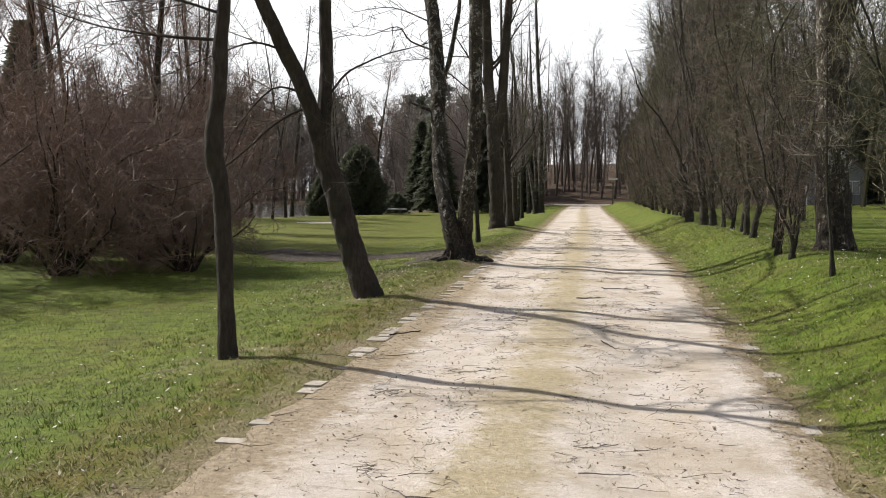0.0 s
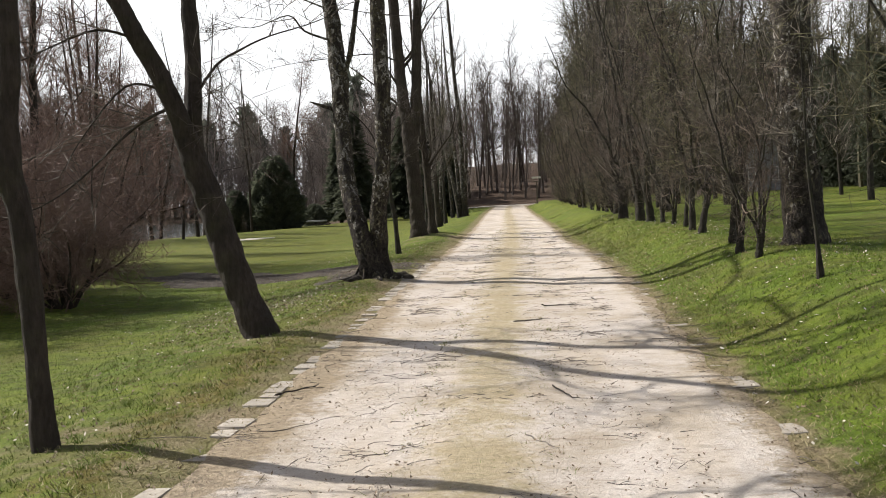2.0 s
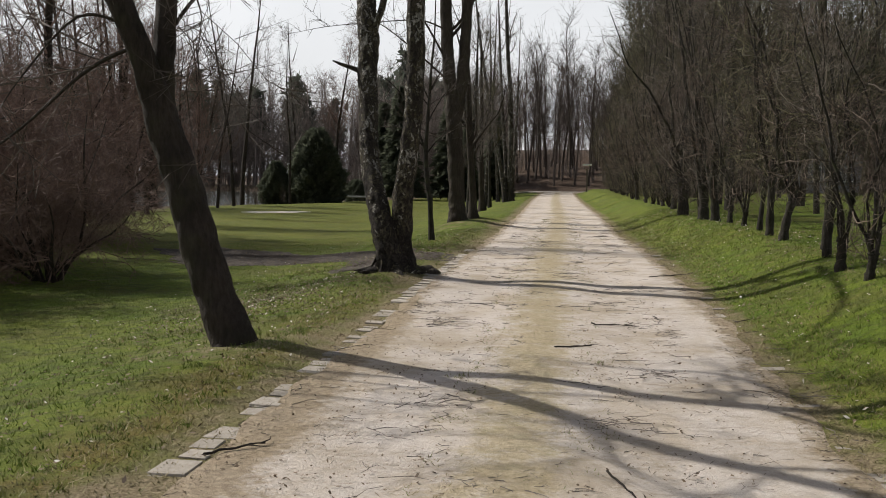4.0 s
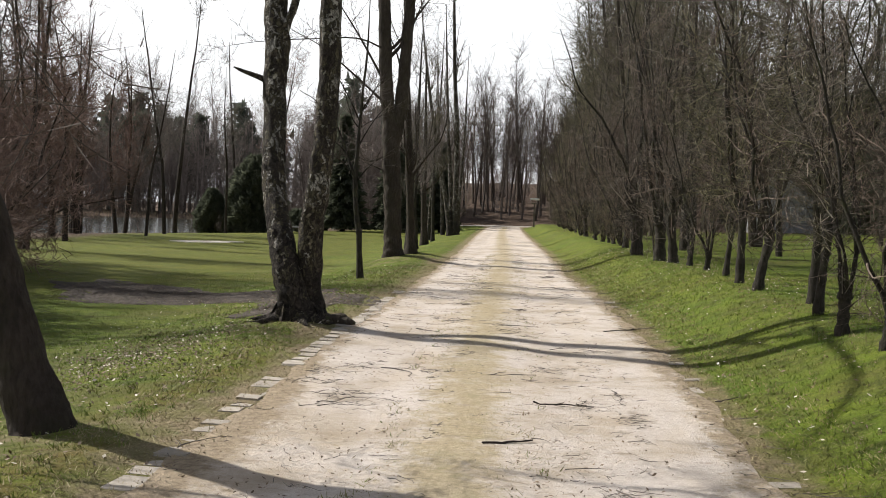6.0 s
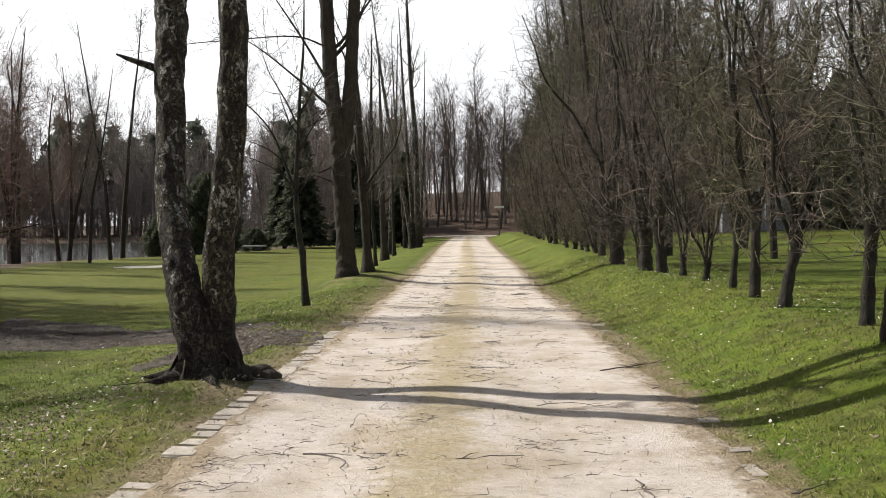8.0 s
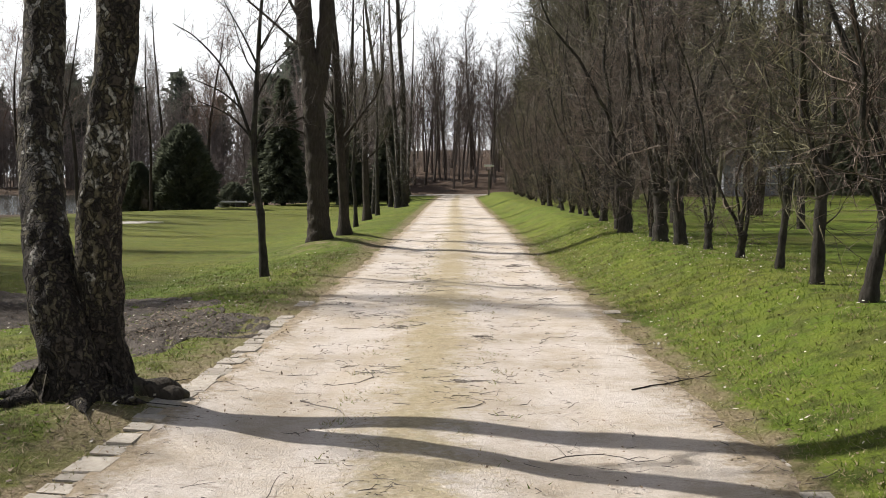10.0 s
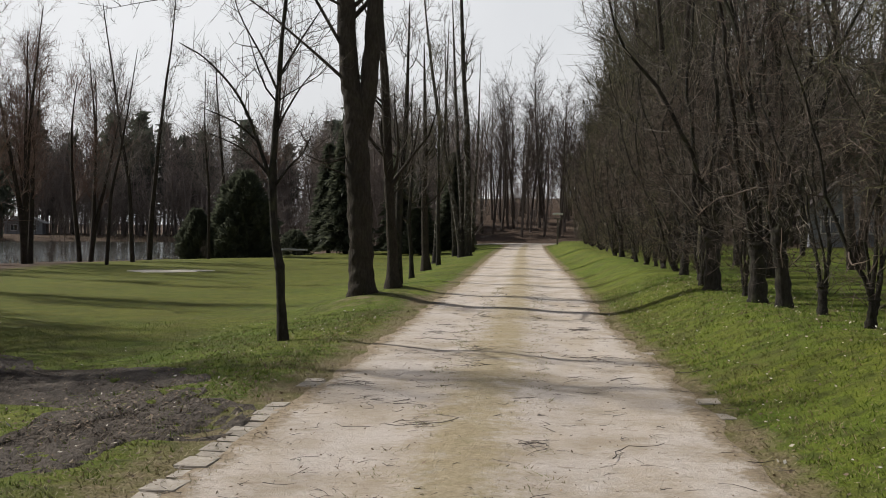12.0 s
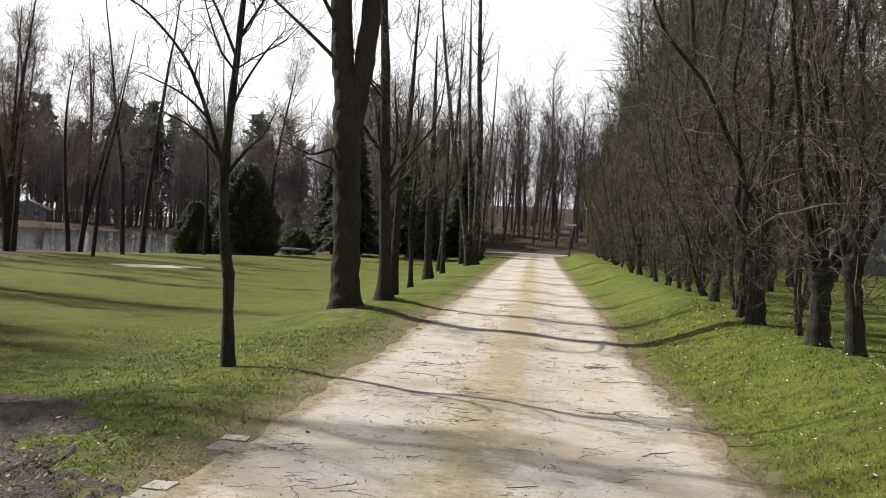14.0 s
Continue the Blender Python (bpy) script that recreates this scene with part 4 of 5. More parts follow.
# ---- shrubs and trees of the lawn and pond ----
def shrub(seed, height, spread, stems, twig_mat, dense, label, name="shrub", twig_r=0.006):
    rng = np.random.default_rng(seed)
    root = thing(name, (0, 0, 0), label, "shrub")
    main = []
    for i in range(stems):
        a = rng.uniform(0, 6.283)
        tilt = rng.uniform(0.1, spread)
        main.append(limb(rng, (math.cos(a) * 0.25 * tilt, math.sin(a) * 0.25 * tilt, -0.1), (math.cos(a) * tilt, math.sin(a) * tilt, 1), height * rng.uniform(0.7, 1.05), rng.uniform(0.03, 0.075), 0.012, k=8, wander=0.16, up=0.02))
    for pts, radii in main:
        soup = Soup()
        soup.tube(pts, radii, 6)
        part("stem", soup.mesh("stem", BARK_DARK), root)
    first = sprout(rng, main, 13 * dense, height * 0.36, lo=0.15, angle=0.9, ratio=0.42, k=5, wander=0.25, up=0.05, taper=0.35)
    second = sprout(rng, first, 4 * dense, height * 0.18, lo=0.1, angle=0.9, ratio=0.6, k=4, wander=0.28, up=0.05)
    soup = Soup()
    for pts, radii in first + second:
        soup.tube(pts, np.maximum(radii, 0.005), 3)
    twig_cloud(rng, soup, first + second, 5 * dense, 0.5, twig_r, up=0.05, fork=3)
    tagged(part("crown", soup.mesh("crown", twig_mat, False), root), kind="stuff")
    return root


def put_at(ob, x, y, rz=0, s=1.0, sink=0.05):
    ob.matrix_basis = pose(x, y, land_z(x, y) - sink, 0, 0, rz) @ Matrix.Scale(s, 4)
    return ob


def copy_at(ob, x, y, rz=0, s=1.0, sink=0.05):
    c = copy_thing(ob, pose(x, y, land_z(x, y) - sink, 0, 0, rz))
    c.scale = (s, s, s)
    return c


big = put_at(shrub(200, 4.9, 1.0, 17, TWIG_RED, 1.05, "large bare shrub with dense reddish-brown twigs", twig_r=0.008), -12.0, 21.5)
copy_at(big, -15.5, 24.5, 110, 1.2)
copy_at(big, -9.7, 23.2, 220, 0.72)
copy_at(big, -12.5, 26.5, 20, 0.9)
copy_at(big, -15.2, 33.6, 75, 1.3)
copy_at(big, -17.5, 37.0, 190, 1.2)
copy_at(big, -18.5, 30, 40, 1.05)
copy_at(big, -14.0, 17.0, 300, 0.95)


def tall_tree(seed, height, r, name, label, twig_mat, bark_mat, group="", limbs=16, spread=1.0, twig_m=3.0, twig_r=0.014, bare=0.3, stems=1, up=0.22):
    rng = np.random.default_rng(seed)
    root = thing(name, (0, 0, 0), label, "tree", group)
    main = []
    for i in range(stems):
        a = rng.uniform(0, 6.283)
        tilt = 0.025 if stems == 1 else 0.075
        main.append(limb(rng, (math.cos(a) * 0.1 * (stems - 1), math.sin(a) * 0.1 * (stems - 1), -0.3), (math.cos(a) * tilt, math.sin(a) * tilt, 1), height * rng.uniform(0.85, 1.05), r * rng.uniform(0.7, 1.1), 0.02, k=10, wander=0.035, up=0.02))
    soup = Soup()
    for pts, radii in main:
        soup.tube(pts, radii, 7)
    part("trunk", soup.mesh("trunk", bark_mat), root)
    first = sprout(rng, main, limbs, height * 0.2 * spread, lo=bare, angle=0.8, ratio=0.38, k=5, wander=0.16, up=up, taper=0.5)
    second = sprout(rng, first, 4, height * 0.1 * spread, lo=0.2, angle=0.75, ratio=0.55, k=4, wander=0.2, up=up)
    soup = Soup()
    for pts, radii in first:
        soup.tube(pts, np.maximum(radii, 0.008), 4)
    for pts, radii in second:
        soup.tube(pts, np.maximum(radii, 0.006), 3)
    twig_cloud(rng, soup, first + second, twig_m * 1.3, 0.8 * spread, twig_r * 0.75, up=up, fork=2)
    tagged(part("crown", soup.mesh("crown", twig_mat, False), root), kind="stuff")
    return root


POND_ROW = "bare trees at the pond's edge"
alders = [tall_tree(300, 18, 0.22, "alder_tree", "tall bare alder with a straight dark trunk", TWIG_GREY, BARK_DARK, POND_ROW),
          tall_tree(301, 16, 0.16, "alder_tree", "slim bare alder leaning a little at the pond", TWIG_GREY, BARK_DARK, POND_ROW),
          tall_tree(302, 13, 0.15, "alder_tree", "several-stemmed bare alder at the pond's edge", TWIG_RED, BARK_DARK, POND_ROW, stems=4, limbs=16, twig_m=3.6),
          tall_tree(303, 17, 0.2, "alder_tree", "bare alder with an open crown of fine twigs", TWIG_RED, BARK_DARK, POND_ROW, limbs=28, twig_m=3.6)]
spots = [(-24.8, 60.7, 0), (-23.9, 76.8, 0), (-25.8, 66, 2), (-22.5, 71, 1), (-27.5, 69, 2), (-30, 66, 3), (-33, 70, 1), (-36, 65, 0), (-21.2, 79.5, 1), (-26.3, 73.5, 2), (-39, 69, 3), (-42, 64, 2),
         (-28.6, 62.5, 1), (-22.0, 66.5, 1), (-46, 66, 0), (-20, 88, 3), (-24, 92, 0), (-31, 60, 2), (-21.5, 55, 3), (-27, 50, 0), (-24, 43, 3), (-30, 45, 1), (-21, 36, 3), (-17.5, 27.5, 3), (-15, 33, 3), (-21, 28, 2), (-18, 41, 1), (-19.5, 47, 2), (-26, 36, 0)]
for i, (ax, ay, k) in enumerate(spots):
    if i in (0, 2, 3, 5):
        put_at(alders[k], ax, ay, 0)
    else:
        copy_at(alders[k], ax, ay, turn.uniform(0, 360), turn.uniform(0.7, 0.98) * (1.2 if ay < 50 else 1.0))


def conifer(seed, height, radius, name, label, bushy=False, mat=NEEDLE, tris=2200):
    """An evergreen: a trunk and a crown of many small sprays with an uneven outline."""
    rng = np.random.default_rng(seed)
    root = thing(name, (0, 0, 0), label, "shrub" if bushy else "conifer")
    soup = Soup()
    soup.tube([(0, 0, -0.3), (0.02, 0, height * 0.5), (0, 0.02, height * 0.93)], [0.035 * height ** 0.8, 0.02 * height ** 0.8, 0.01], 6)
    part("trunk", soup.mesh("trunk", BARK_DARK), root)
    m = tris
    h = rng.random(m) ** (0.8 if bushy else 1.1)
    a = rng.random(m) * 6.283
    if bushy:
        lump = 1 + 0.2 * np.sin(a * 3 + h * 5) + 0.13 * np.sin(a * 7 - h * 13) + 0.08 * np.sin(a * 13 + h * 31)
        rad = radius * np.clip(1 - (np.abs(h - 0.3) / 0.72) ** 1.7, 0.02, 1) ** 0.7 * lump
        z = h * height
    else:
        tier = np.floor(h * 13) / 13
        rad = radius * (1 - h) ** 0.85 * (0.75 + 0.35 * np.sin(a * 7 + tier * 40)) * (1 - 0.35 * (h * 13 - np.floor(h * 13)))
        z = height * (0.06 + 0.94 * h)
    rr = rad * np.sqrt(rng.uniform(0.4 if bushy else 0.15, 1.0, m)) + 0.05
    p = np.stack((np.cos(a) * rr, np.sin(a) * rr, z - (0 if bushy else 0.12) * rr), -1)
    out = np.stack((np.cos(a), np.sin(a), np.full(m, 0.5 if bushy else -0.25)), -1) + rng.normal(0, 0.45, (m, 3))
    side = np.cross(out, rng.normal(0, 1, (m, 3)))
    side /= np.linalg.norm(side, axis=1)[:, None]
    s = height ** 0.5 * rng.uniform(0.03, 0.085, m)[:, None]
    v = np.stack((p - side * s * 0.5, p + side * s * 0.5, p + out * s * 1.3, p - out * s * 0.4 + side * s * 0.1), 1).reshape(-1, 3)
    f = np.array([(0, 1, 2), (0, 3, 1)])
    t = (f[None] + np.arange(m)[:, None, None] * 4).reshape(-1, 3)
    part("crown", mesh_of("crown", v, t, mat), root)
    return root


yew = put_at(conifer(401, 5.7, 1.75, "evergreen_shrub", "tall dark evergreen shrub at the lawn's edge", True, NEEDLE_YEW, 30000), -20.8, 85.5)
copy_at(yew, -24.0, 85.2, 80, 0.58)
copy_at(yew, -22.6, 87.5, 160, 0.66)
put_at(conifer(402, 1.9, 1.0, "evergreen_shrub", "low rounded dark evergreen bush", True, NEEDLE_YEW, 7000), -19.5, 94)
spruce = put_at(conifer(403, 9.8, 2.3, "spruce_tree", "dark spruce with drooping branches", tris=30000), -16.1, 96)
copy_at(spruce, -12.2, 99, 70, 0.95)
copy_at(spruce, -10.2, 94.5, 140, 0.62)
copy_at(spruce, -18.5, 101, 200, 0.9)
copy_at(spruce, -8.2, 99.5, 20, 0.8)
# two more added off to the left, only to cast shade on the lawn
copy_at(spruce, -31, 52, 20, 1.1)
copy_at(spruce, -34, 57, 80, 1.15)


# ---- woods: too many trees to count ----
def woods(name, label, models, places, mat, seed):
    rng = np.random.default_rng(seed)
    soup = Soup()
    for x, y, s in places:
        v, t = models[rng.integers(len(models))]
        a = rng.uniform(0, 6.283)
        c, n = math.cos(a), math.sin(a)
        w = np.stack((v[:, 0] * c - v[:, 1] * n, v[:, 0] * n + v[:, 1] * c, v[:, 2] * rng.uniform(0.85, 1.15)), -1) * s
        soup.put(w + np.array((x, y, land_z(x, y) - 0.1)), t)
    return tagged(new(name, soup.mesh(name, mat, False)), label, "woods", kind="stuff")


def wood_model(seed, height, r, limbs, twig_r, twig_m, bare, spread=1.0, up=0.25):
    rng = np.random.default_rng(seed)
    soup = Soup()
    main = [limb(rng, (0, 0, -0.2), (rng.normal(0, 0.05), rng.normal(0, 0.05), 1), height, r, 0.03, k=7, wander=0.04, up=0.03)]
    soup.tube(*main[0], 5)
    first = sprout(rng, main, limbs, height * 0.22 * spread, lo=bare, angle=0.75, ratio=0.35, k=4, wander=0.18, up=up, taper=0.55)
    for pts, radii in first:
        soup.tube(pts, np.maximum(radii, 0.014), 3)
    twig_cloud(rng, soup, first, twig_m, height * 0.1 * spread, twig_r, up=up, fork=2)
    return soup.arrays()


def scatter(seed, count, x0, x1, y0, y1, s0=0.8, s1=1.15):
    rng = np.random.default_rng(seed)
    return [(rng.uniform(x0, x1), rng.uniform(y0, y1), rng.uniform(s0, s1)) for _ in range(count)]


def ashore(places):
    """Moves what would stand in the pond to its far shore."""
    return [(x * 1.2, 162 + (y - 105) * 0.4, s * 1.2) if ((x + 53) / 30) ** 2 + ((y - 110) / 48) ** 2 < 1.08 and y > 100 else (x, y, s) for x, y, s in places]


tall_models = [wood_model(500 + i, 17, 0.2, 30, 0.02, 3.4, 0.3) for i in range(5)]
bushy_models = [wood_model(520 + i, 10, 0.1, 34, 0.02, 5.0, 0.05, 1.3) for i in range(5)]
light_models = [wood_model(540 + i, 10, 0.1, 16, 0.03, 3.2, 0.03, 1.4) for i in range(5)]
end_row = random.Random(18)
end_spots = [(-9.5 + 1.0 * i + end_row.uniform(-0.4, 0.4), 130 + end_row.uniform(0, 14), end_row.uniform(0.75, 1.02)) for i in range(14)] + [(-8 + 1.9 * i + end_row.uniform(-0.7, 0.7), 147 + end_row.uniform(0, 16), end_row.uniform(0.8, 1.05)) for i in range(7)]
woods("woods", "bare deciduous wood beyond the end of the drive", tall_models, scatter(1, 60, -30, -10, 131, 178, 0.45, 0.75) + end_spots + scatter(23, 22, -9, 6, 134, 166, 0.65, 0.9) + scatter(15, 70, 4, 34, 129, 170, 0.75, 1.0) + scatter(16, 22, 4.5, 14, 96, 119, 0.65, 0.9), TWIG_DARK, 1)
woods("woods", "bare brownish wood behind the pond", tall_models, ashore(scatter(2, 150, -100, -14, 112, 150, 0.6, 0.9)), TWIG_HAZED, 2)
woods("woods", "brown underwood behind the pond and lawn", light_models, ashore(scatter(3, 200, -95, -8, 108, 135)) + scatter(4, 40, -80, -58, 45, 62), TWIG_HAZED, 3)
woods("woods", "distant bare wood closing the view", bushy_models, scatter(9, 75, -60, 50, 165, 225, 0.8, 1.25), TWIG_HAZED, 8)
woods("woods", "low brown scrub under the distant wood", light_models, scatter(11, 120, -40, 34, 140, 176, 0.3, 0.6) + scatter(13, 50, -22, 26, 131, 150, 0.15, 0.3) + scatter(17, 70, -26, 30, 160, 170, 0.3, 0.55) + ashore(scatter(12, 50, -60, -22, 112, 118, 0.25, 0.5)), TWIG_HAZED, 11)
woods("woods", "bare mixed wood behind the hedge", tall_models, scatter(5, 70, 5.5, 34, 58, 110, 0.65, 0.98) + scatter(33, 38, 4.1, 9.5, 64, 116, 0.85, 1.25) + scatter(34, 14, 2.5, 6, 99, 119, 0.55, 0.85), TWIG_OLIVE, 4)
woods("woods", "underwood at the edge of the lawn behind the hedge", bushy_models, scatter(6, 60, 8, 45, 76, 110), TWIG_DARK, 5)


shore = np.random.default_rng(61)
shore_spots = [(-53 + 30 * q * math.cos(a), 110 + 48 * q * math.sin(a), shore.uniform(0.22, 0.5)) for a, q in zip(shore.uniform(0.1, 2.4, 130), shore.uniform(1.03, 1.2, 130))]
shore_spots += [(-53 + 30 * q * math.cos(a), 110 + 48 * q * math.sin(a), shore.uniform(0.07, 0.19)) for a, q in zip(shore.uniform(-1.9, -0.2, 170), shore.uniform(1.0, 1.16, 170))]
woods("woods", "brown bushes along the pond's shore", light_models, shore_spots, TWIG_DARK, 10)


def conifer_arrays(seed, height, radius, tris, crown_from, spray=1.0):
    rng = np.random.default_rng(seed)
    soup = Soup()
    soup.tube([(0, 0, -0.3), (0, 0, height * 0.9)], [0.2, 0.05], 5)
    h = rng.random(tris)
    a = rng.random(tris) * 6.283
    rr = radius * np.sqrt(np.clip(1 - (2 * h - 0.9) ** 2, 0.05, 1)) * (0.6 + 0.4 * np.sin(a * 3 + h * 9)) * np.sqrt(rng.random(tris))
    p = np.stack((np.cos(a) * rr, np.sin(a) * rr, height * (crown_from + (1 - crown_from) * h)), -1)
    u, w = rng.normal(0, 1, (tris, 3)), rng.normal(0, 1, (tris, 3))
    s = rng.uniform(0.25, 0.55, (tris, 1)) * spray
    v = np.stack((p, p + u * s, p + w * s), 1).reshape(-1, 3)
    soup.put(v, np.arange(tris * 3).reshape(-1, 3))
    return soup.arrays()


pines = [conifer_arrays(540 + i, 12.5, 2.6, 900, 0.25) for i in range(4)]
woods("pine_woods", "dark pine wood behind the pond", pines, ashore(scatter(7, 75, -110, -12, 122, 150)), NEEDLE_PINE, 6)
woods("pine_woods", "dark conifers behind the lawn beyond the hedge", pines, scatter(8, 45, 10, 60, 79, 105, 0.7, 1.0) + scatter(10, 16, 15, 32, 40, 76, 0.6, 0.9), NEEDLE, 7)
firs = [conifer_arrays(560 + i, 11, 2.7, 2600, 0.0, 0.6) for i in range(3)]
woods("fir_woods", "black-green firs standing along the lawn beyond the hedge", firs, scatter(31, 26, 17, 21, 38, 80, 0.5, 0.75) + scatter(32, 18, 21, 30, 38, 84, 0.6, 0.85), NEEDLE, 9)

# taller bare trees close behind the hedge
BACK = "bare trees behind the hedge"
backs = [tall_tree(600, 14, 0.17, "bare_tree", "tall bare tree rising behind the hedge", TWIG_OLIVE, BARK_HEDGE, BACK, limbs=24, bare=0.2, twig_m=3.5),
         tall_tree(601, 13, 0.14, "bare_tree", "bare tree with dense fine twigs behind the hedge", TWIG_HEDGE, BARK_HEDGE, BACK, limbs=26, bare=0.15, twig_m=3.5),
         tall_tree(602, 15, 0.2, "bare_tree", "tall bare tree with a forked dark trunk", TWIG_DARK, BARK_OAK, BACK, limbs=16, bare=0.25, stems=2)]
for i, (bx, by, k) in enumerate([(4.6, 40, 0), (5.2, 48, 1), (4.4, 56, 2), (6.5, 36, 1), (7.5, 44, 2), (5.5, 63, 0), (4.6, 70, 1), (4.8, 78, 2), (6.5, 52, 0), (9.0, 57, 1), (5.2, 88, 0), (6.0, 80, 1),
                                 (11, 38, 0), (12.5, 47, 1), (4.4, 95, 1), (4.6, 101, 1), (4.4, 107, 0), (5.6, 111, 1), (5.0, 116, 0)]):
    put_at(backs[k], bx, by) if i < 3 else copy_at(backs[k], bx, by, turn.uniform(0, 360), turn.uniform(0.8, 1.05) * (1.4 if 60 < by < 92 else 0.84 if by < 50 else 0.95))


for bx, by, k, size in ((3.7, 57, 0, 0.78), (3.5, 65, 1, 0.86), (3.6, 73, 0, 0.9), (3.4, 81, 1, 0.98), (3.3, 89, 0, 0.95), (3.1, 97, 1, 0.98), (2.9, 105, 0, 0.85), (2.7, 113, 1, 0.8)):
    copy_at(backs[k], bx, by, turn.uniform(0, 360), size)


# ---- built things ----
def box_bm(bm, size, at, bevel=0.01, turn_z=0.0):
    made = bmesh.ops.create_cube(bm, size=1.0, matrix=Matrix.Translation(at) @ Matrix.Rotation(turn_z, 4, "Z") @ Matrix.Diagonal((*size, 1)))
    edges = list({e for v in made["verts"] for e in v.link_edges})
    if bevel:
        bmesh.ops.bevel(bm, geom=edges, offset=bevel, segments=2, affect="EDGES")


def bm_part(name, bm, mat, parent, label=""):
    me = bpy.data.meshes.new(name)
    bm.to_mesh(me)
    bm.free()
    me.materials.append(mat)
    return part(name, me, parent, label)


def box_part(name, size, at, mat, parent, bevel=0.01, label="", turn_z=0.0):
    bm = bmesh.new()
    box_bm(bm, size, at, bevel, turn_z)
    return bm_part(name, bm, mat, parent, label)


# bird table at the end of the drive
bx, by = -0.15, 103.0
table = thing("bird_table", (bx, by, land_z(bx, by)), "bird table with a pale flat roof on a dark wooden post", "bird table")
box_part("post", (0.14, 0.14, 2.1), (0, 0, 1.0), WOOD, table)
box_part("tray", (0.6, 0.5, 0.06), (0, 0, 2.08), WOOD, table)
for sx in (-0.22, 0.22):
    for sy in (-0.18, 0.18):
        box_part("support", (0.04, 0.04, 0.3), (sx, sy, 2.25), WOOD, table, 0.004)
bm = bmesh.new()
box_bm(bm, (0.85, 0.7, 0.16), (0, 0, 2.46), 0.03)
bm_part("roof", bm, WHITE, table, "white-painted roof")

# stone bench at the lawn's edge
sx, sy = -19.7, 92.0
bench = thing("stone_bench", (sx, sy, land_z(sx, sy)), "low grey stone slab bench at the lawn's edge", "bench")
box_part("seat", (3.2, 0.6, 0.12), (0, 0, 0.44), SLAB, bench, 0.02)
# supports coloured dark to paint the shade under the seat
for o in (-1.1, 1.1):
    box_part("support", (0.4, 0.5, 0.4), (o, 0, 0.18), DARK, bench, 0.02)

# wooden rail by the pond
rx, ry = -28.5, 64.0
rail = thing("wooden_railing", (rx, ry, land_z(rx, ry)), "weathered wooden railing with crossed braces by the pond", "railing")
for i in range(4):
    box_part("post", (0.12, 0.12, 1.15), (i * 1.5 - 2.2, 0, 0.5), WOOD, rail)
box_part("rail", (4.8, 0.06, 0.12), (0.05, -0.1, 1.0), WOOD, rail)
for i in range(3):
    for sgn in (-1, 1):
        bm = bmesh.new()
        made = bmesh.ops.create_cube(bm, size=1.0, matrix=Matrix.Translation((i * 1.5 - 1.45, -0.08 - 0.04 * sgn, 0.5)) @ Matrix.Rotation(sgn * 0.55, 4, "Y") @ Matrix.Diagonal((1.6, 0.03, 0.08, 1)))
        bm_part("brace", bm, WOOD, rail)


# houses far off
def house(x, y, w, d, h, ridge, rz, label, roof_mat=ROOF):
    root = thing("house", (0, 0, 0), label, "house")
    bm = bmesh.new()
    a, b = w / 2, d / 2
    v = [bm.verts.new(p) for p in ((-a, -b, -0.5), (a, -b, -0.5), (a, b, -0.5), (-a, b, -0.5), (-a, -b, h), (a, -b, h), (a, b, h), (-a, b, h), (0, -b, ridge), (0, b, ridge))]
    for f in ((0, 1, 5, 8, 4), (2, 3, 7, 9, 6), (1, 2, 6, 5), (3, 0, 4, 7)):
        bm.faces.new([v[i] for i in f])
    bm_part("wall", bm, WALL, root)
    bm = bmesh.new()
    o, th = 0.45, 0.18
    for sgn in (-1, 1):
        e = h - (ridge - h) * o / a
        q = [(sgn * (a + o), -b - o, e), (sgn * (a + o), b + o, e), (0, b + o, ridge + 0.03), (0, -b - o, ridge + 0.03)]
        lo = [bm.verts.new(p) for p in q]
        hi = [bm.verts.new((p[0], p[1], p[2] + th)) for p in q]
        bm.faces.new(lo), bm.faces.new(hi)
        for i in range(4):
            bm.faces.new((lo[i], lo[(i + 1) % 4], hi[(i + 1) % 4], hi[i]))
    bmesh.ops.recalc_face_normals(bm, faces=bm.faces)
    bm_part("roof", bm, roof_mat, root)
    for wx in (-w * 0.25, w * 0.25):
        win = box_part("window", (0.9, 0.14, 0.9), (wx, -b - 0.03, h * 0.55), WHITE, root, 0.01, "white-framed window")
        for px in (-0.25, 0.25):
            box_part("pane", (0.36, 0.04, 0.76), (wx + px * 0.84, -b - 0.10, h * 0.55), GLASS, win, 0.0)
    root.matrix_basis = pose(x, y, land_z(x, y), 0, 0, rz)
    return root


house(14.5, 73, 3.6, 5.0, 1.9, 3.4, -8, "grey-rendered house with a pitched roof behind the hedge")
pavilion = house(-75.6, 161, 5.0, 4.0, 1.6, 2.6, 20, "low pavilion with a pale roof across the pond", SLAB)


def fence_run():
    root = thing("garden_fence", (24, 76, land_z(24, 76)), "low dark wooden fence at the end of the lawn", "fence")
    for i in range(14):
        x = -12 + i * 2.0
        box_part("post", (0.12, 0.12, 1.1), (x, 0, land_z(24 + x, 76) - land_z(24, 76) + 0.5), DARK, root, 0.01)
    for zz in (0.3, 0.6, 0.9):
        box_part("board", (27, 0.05, 0.2), (0.9, -0.09, zz), DARK, root, 0.008)
    return root


fence_run()


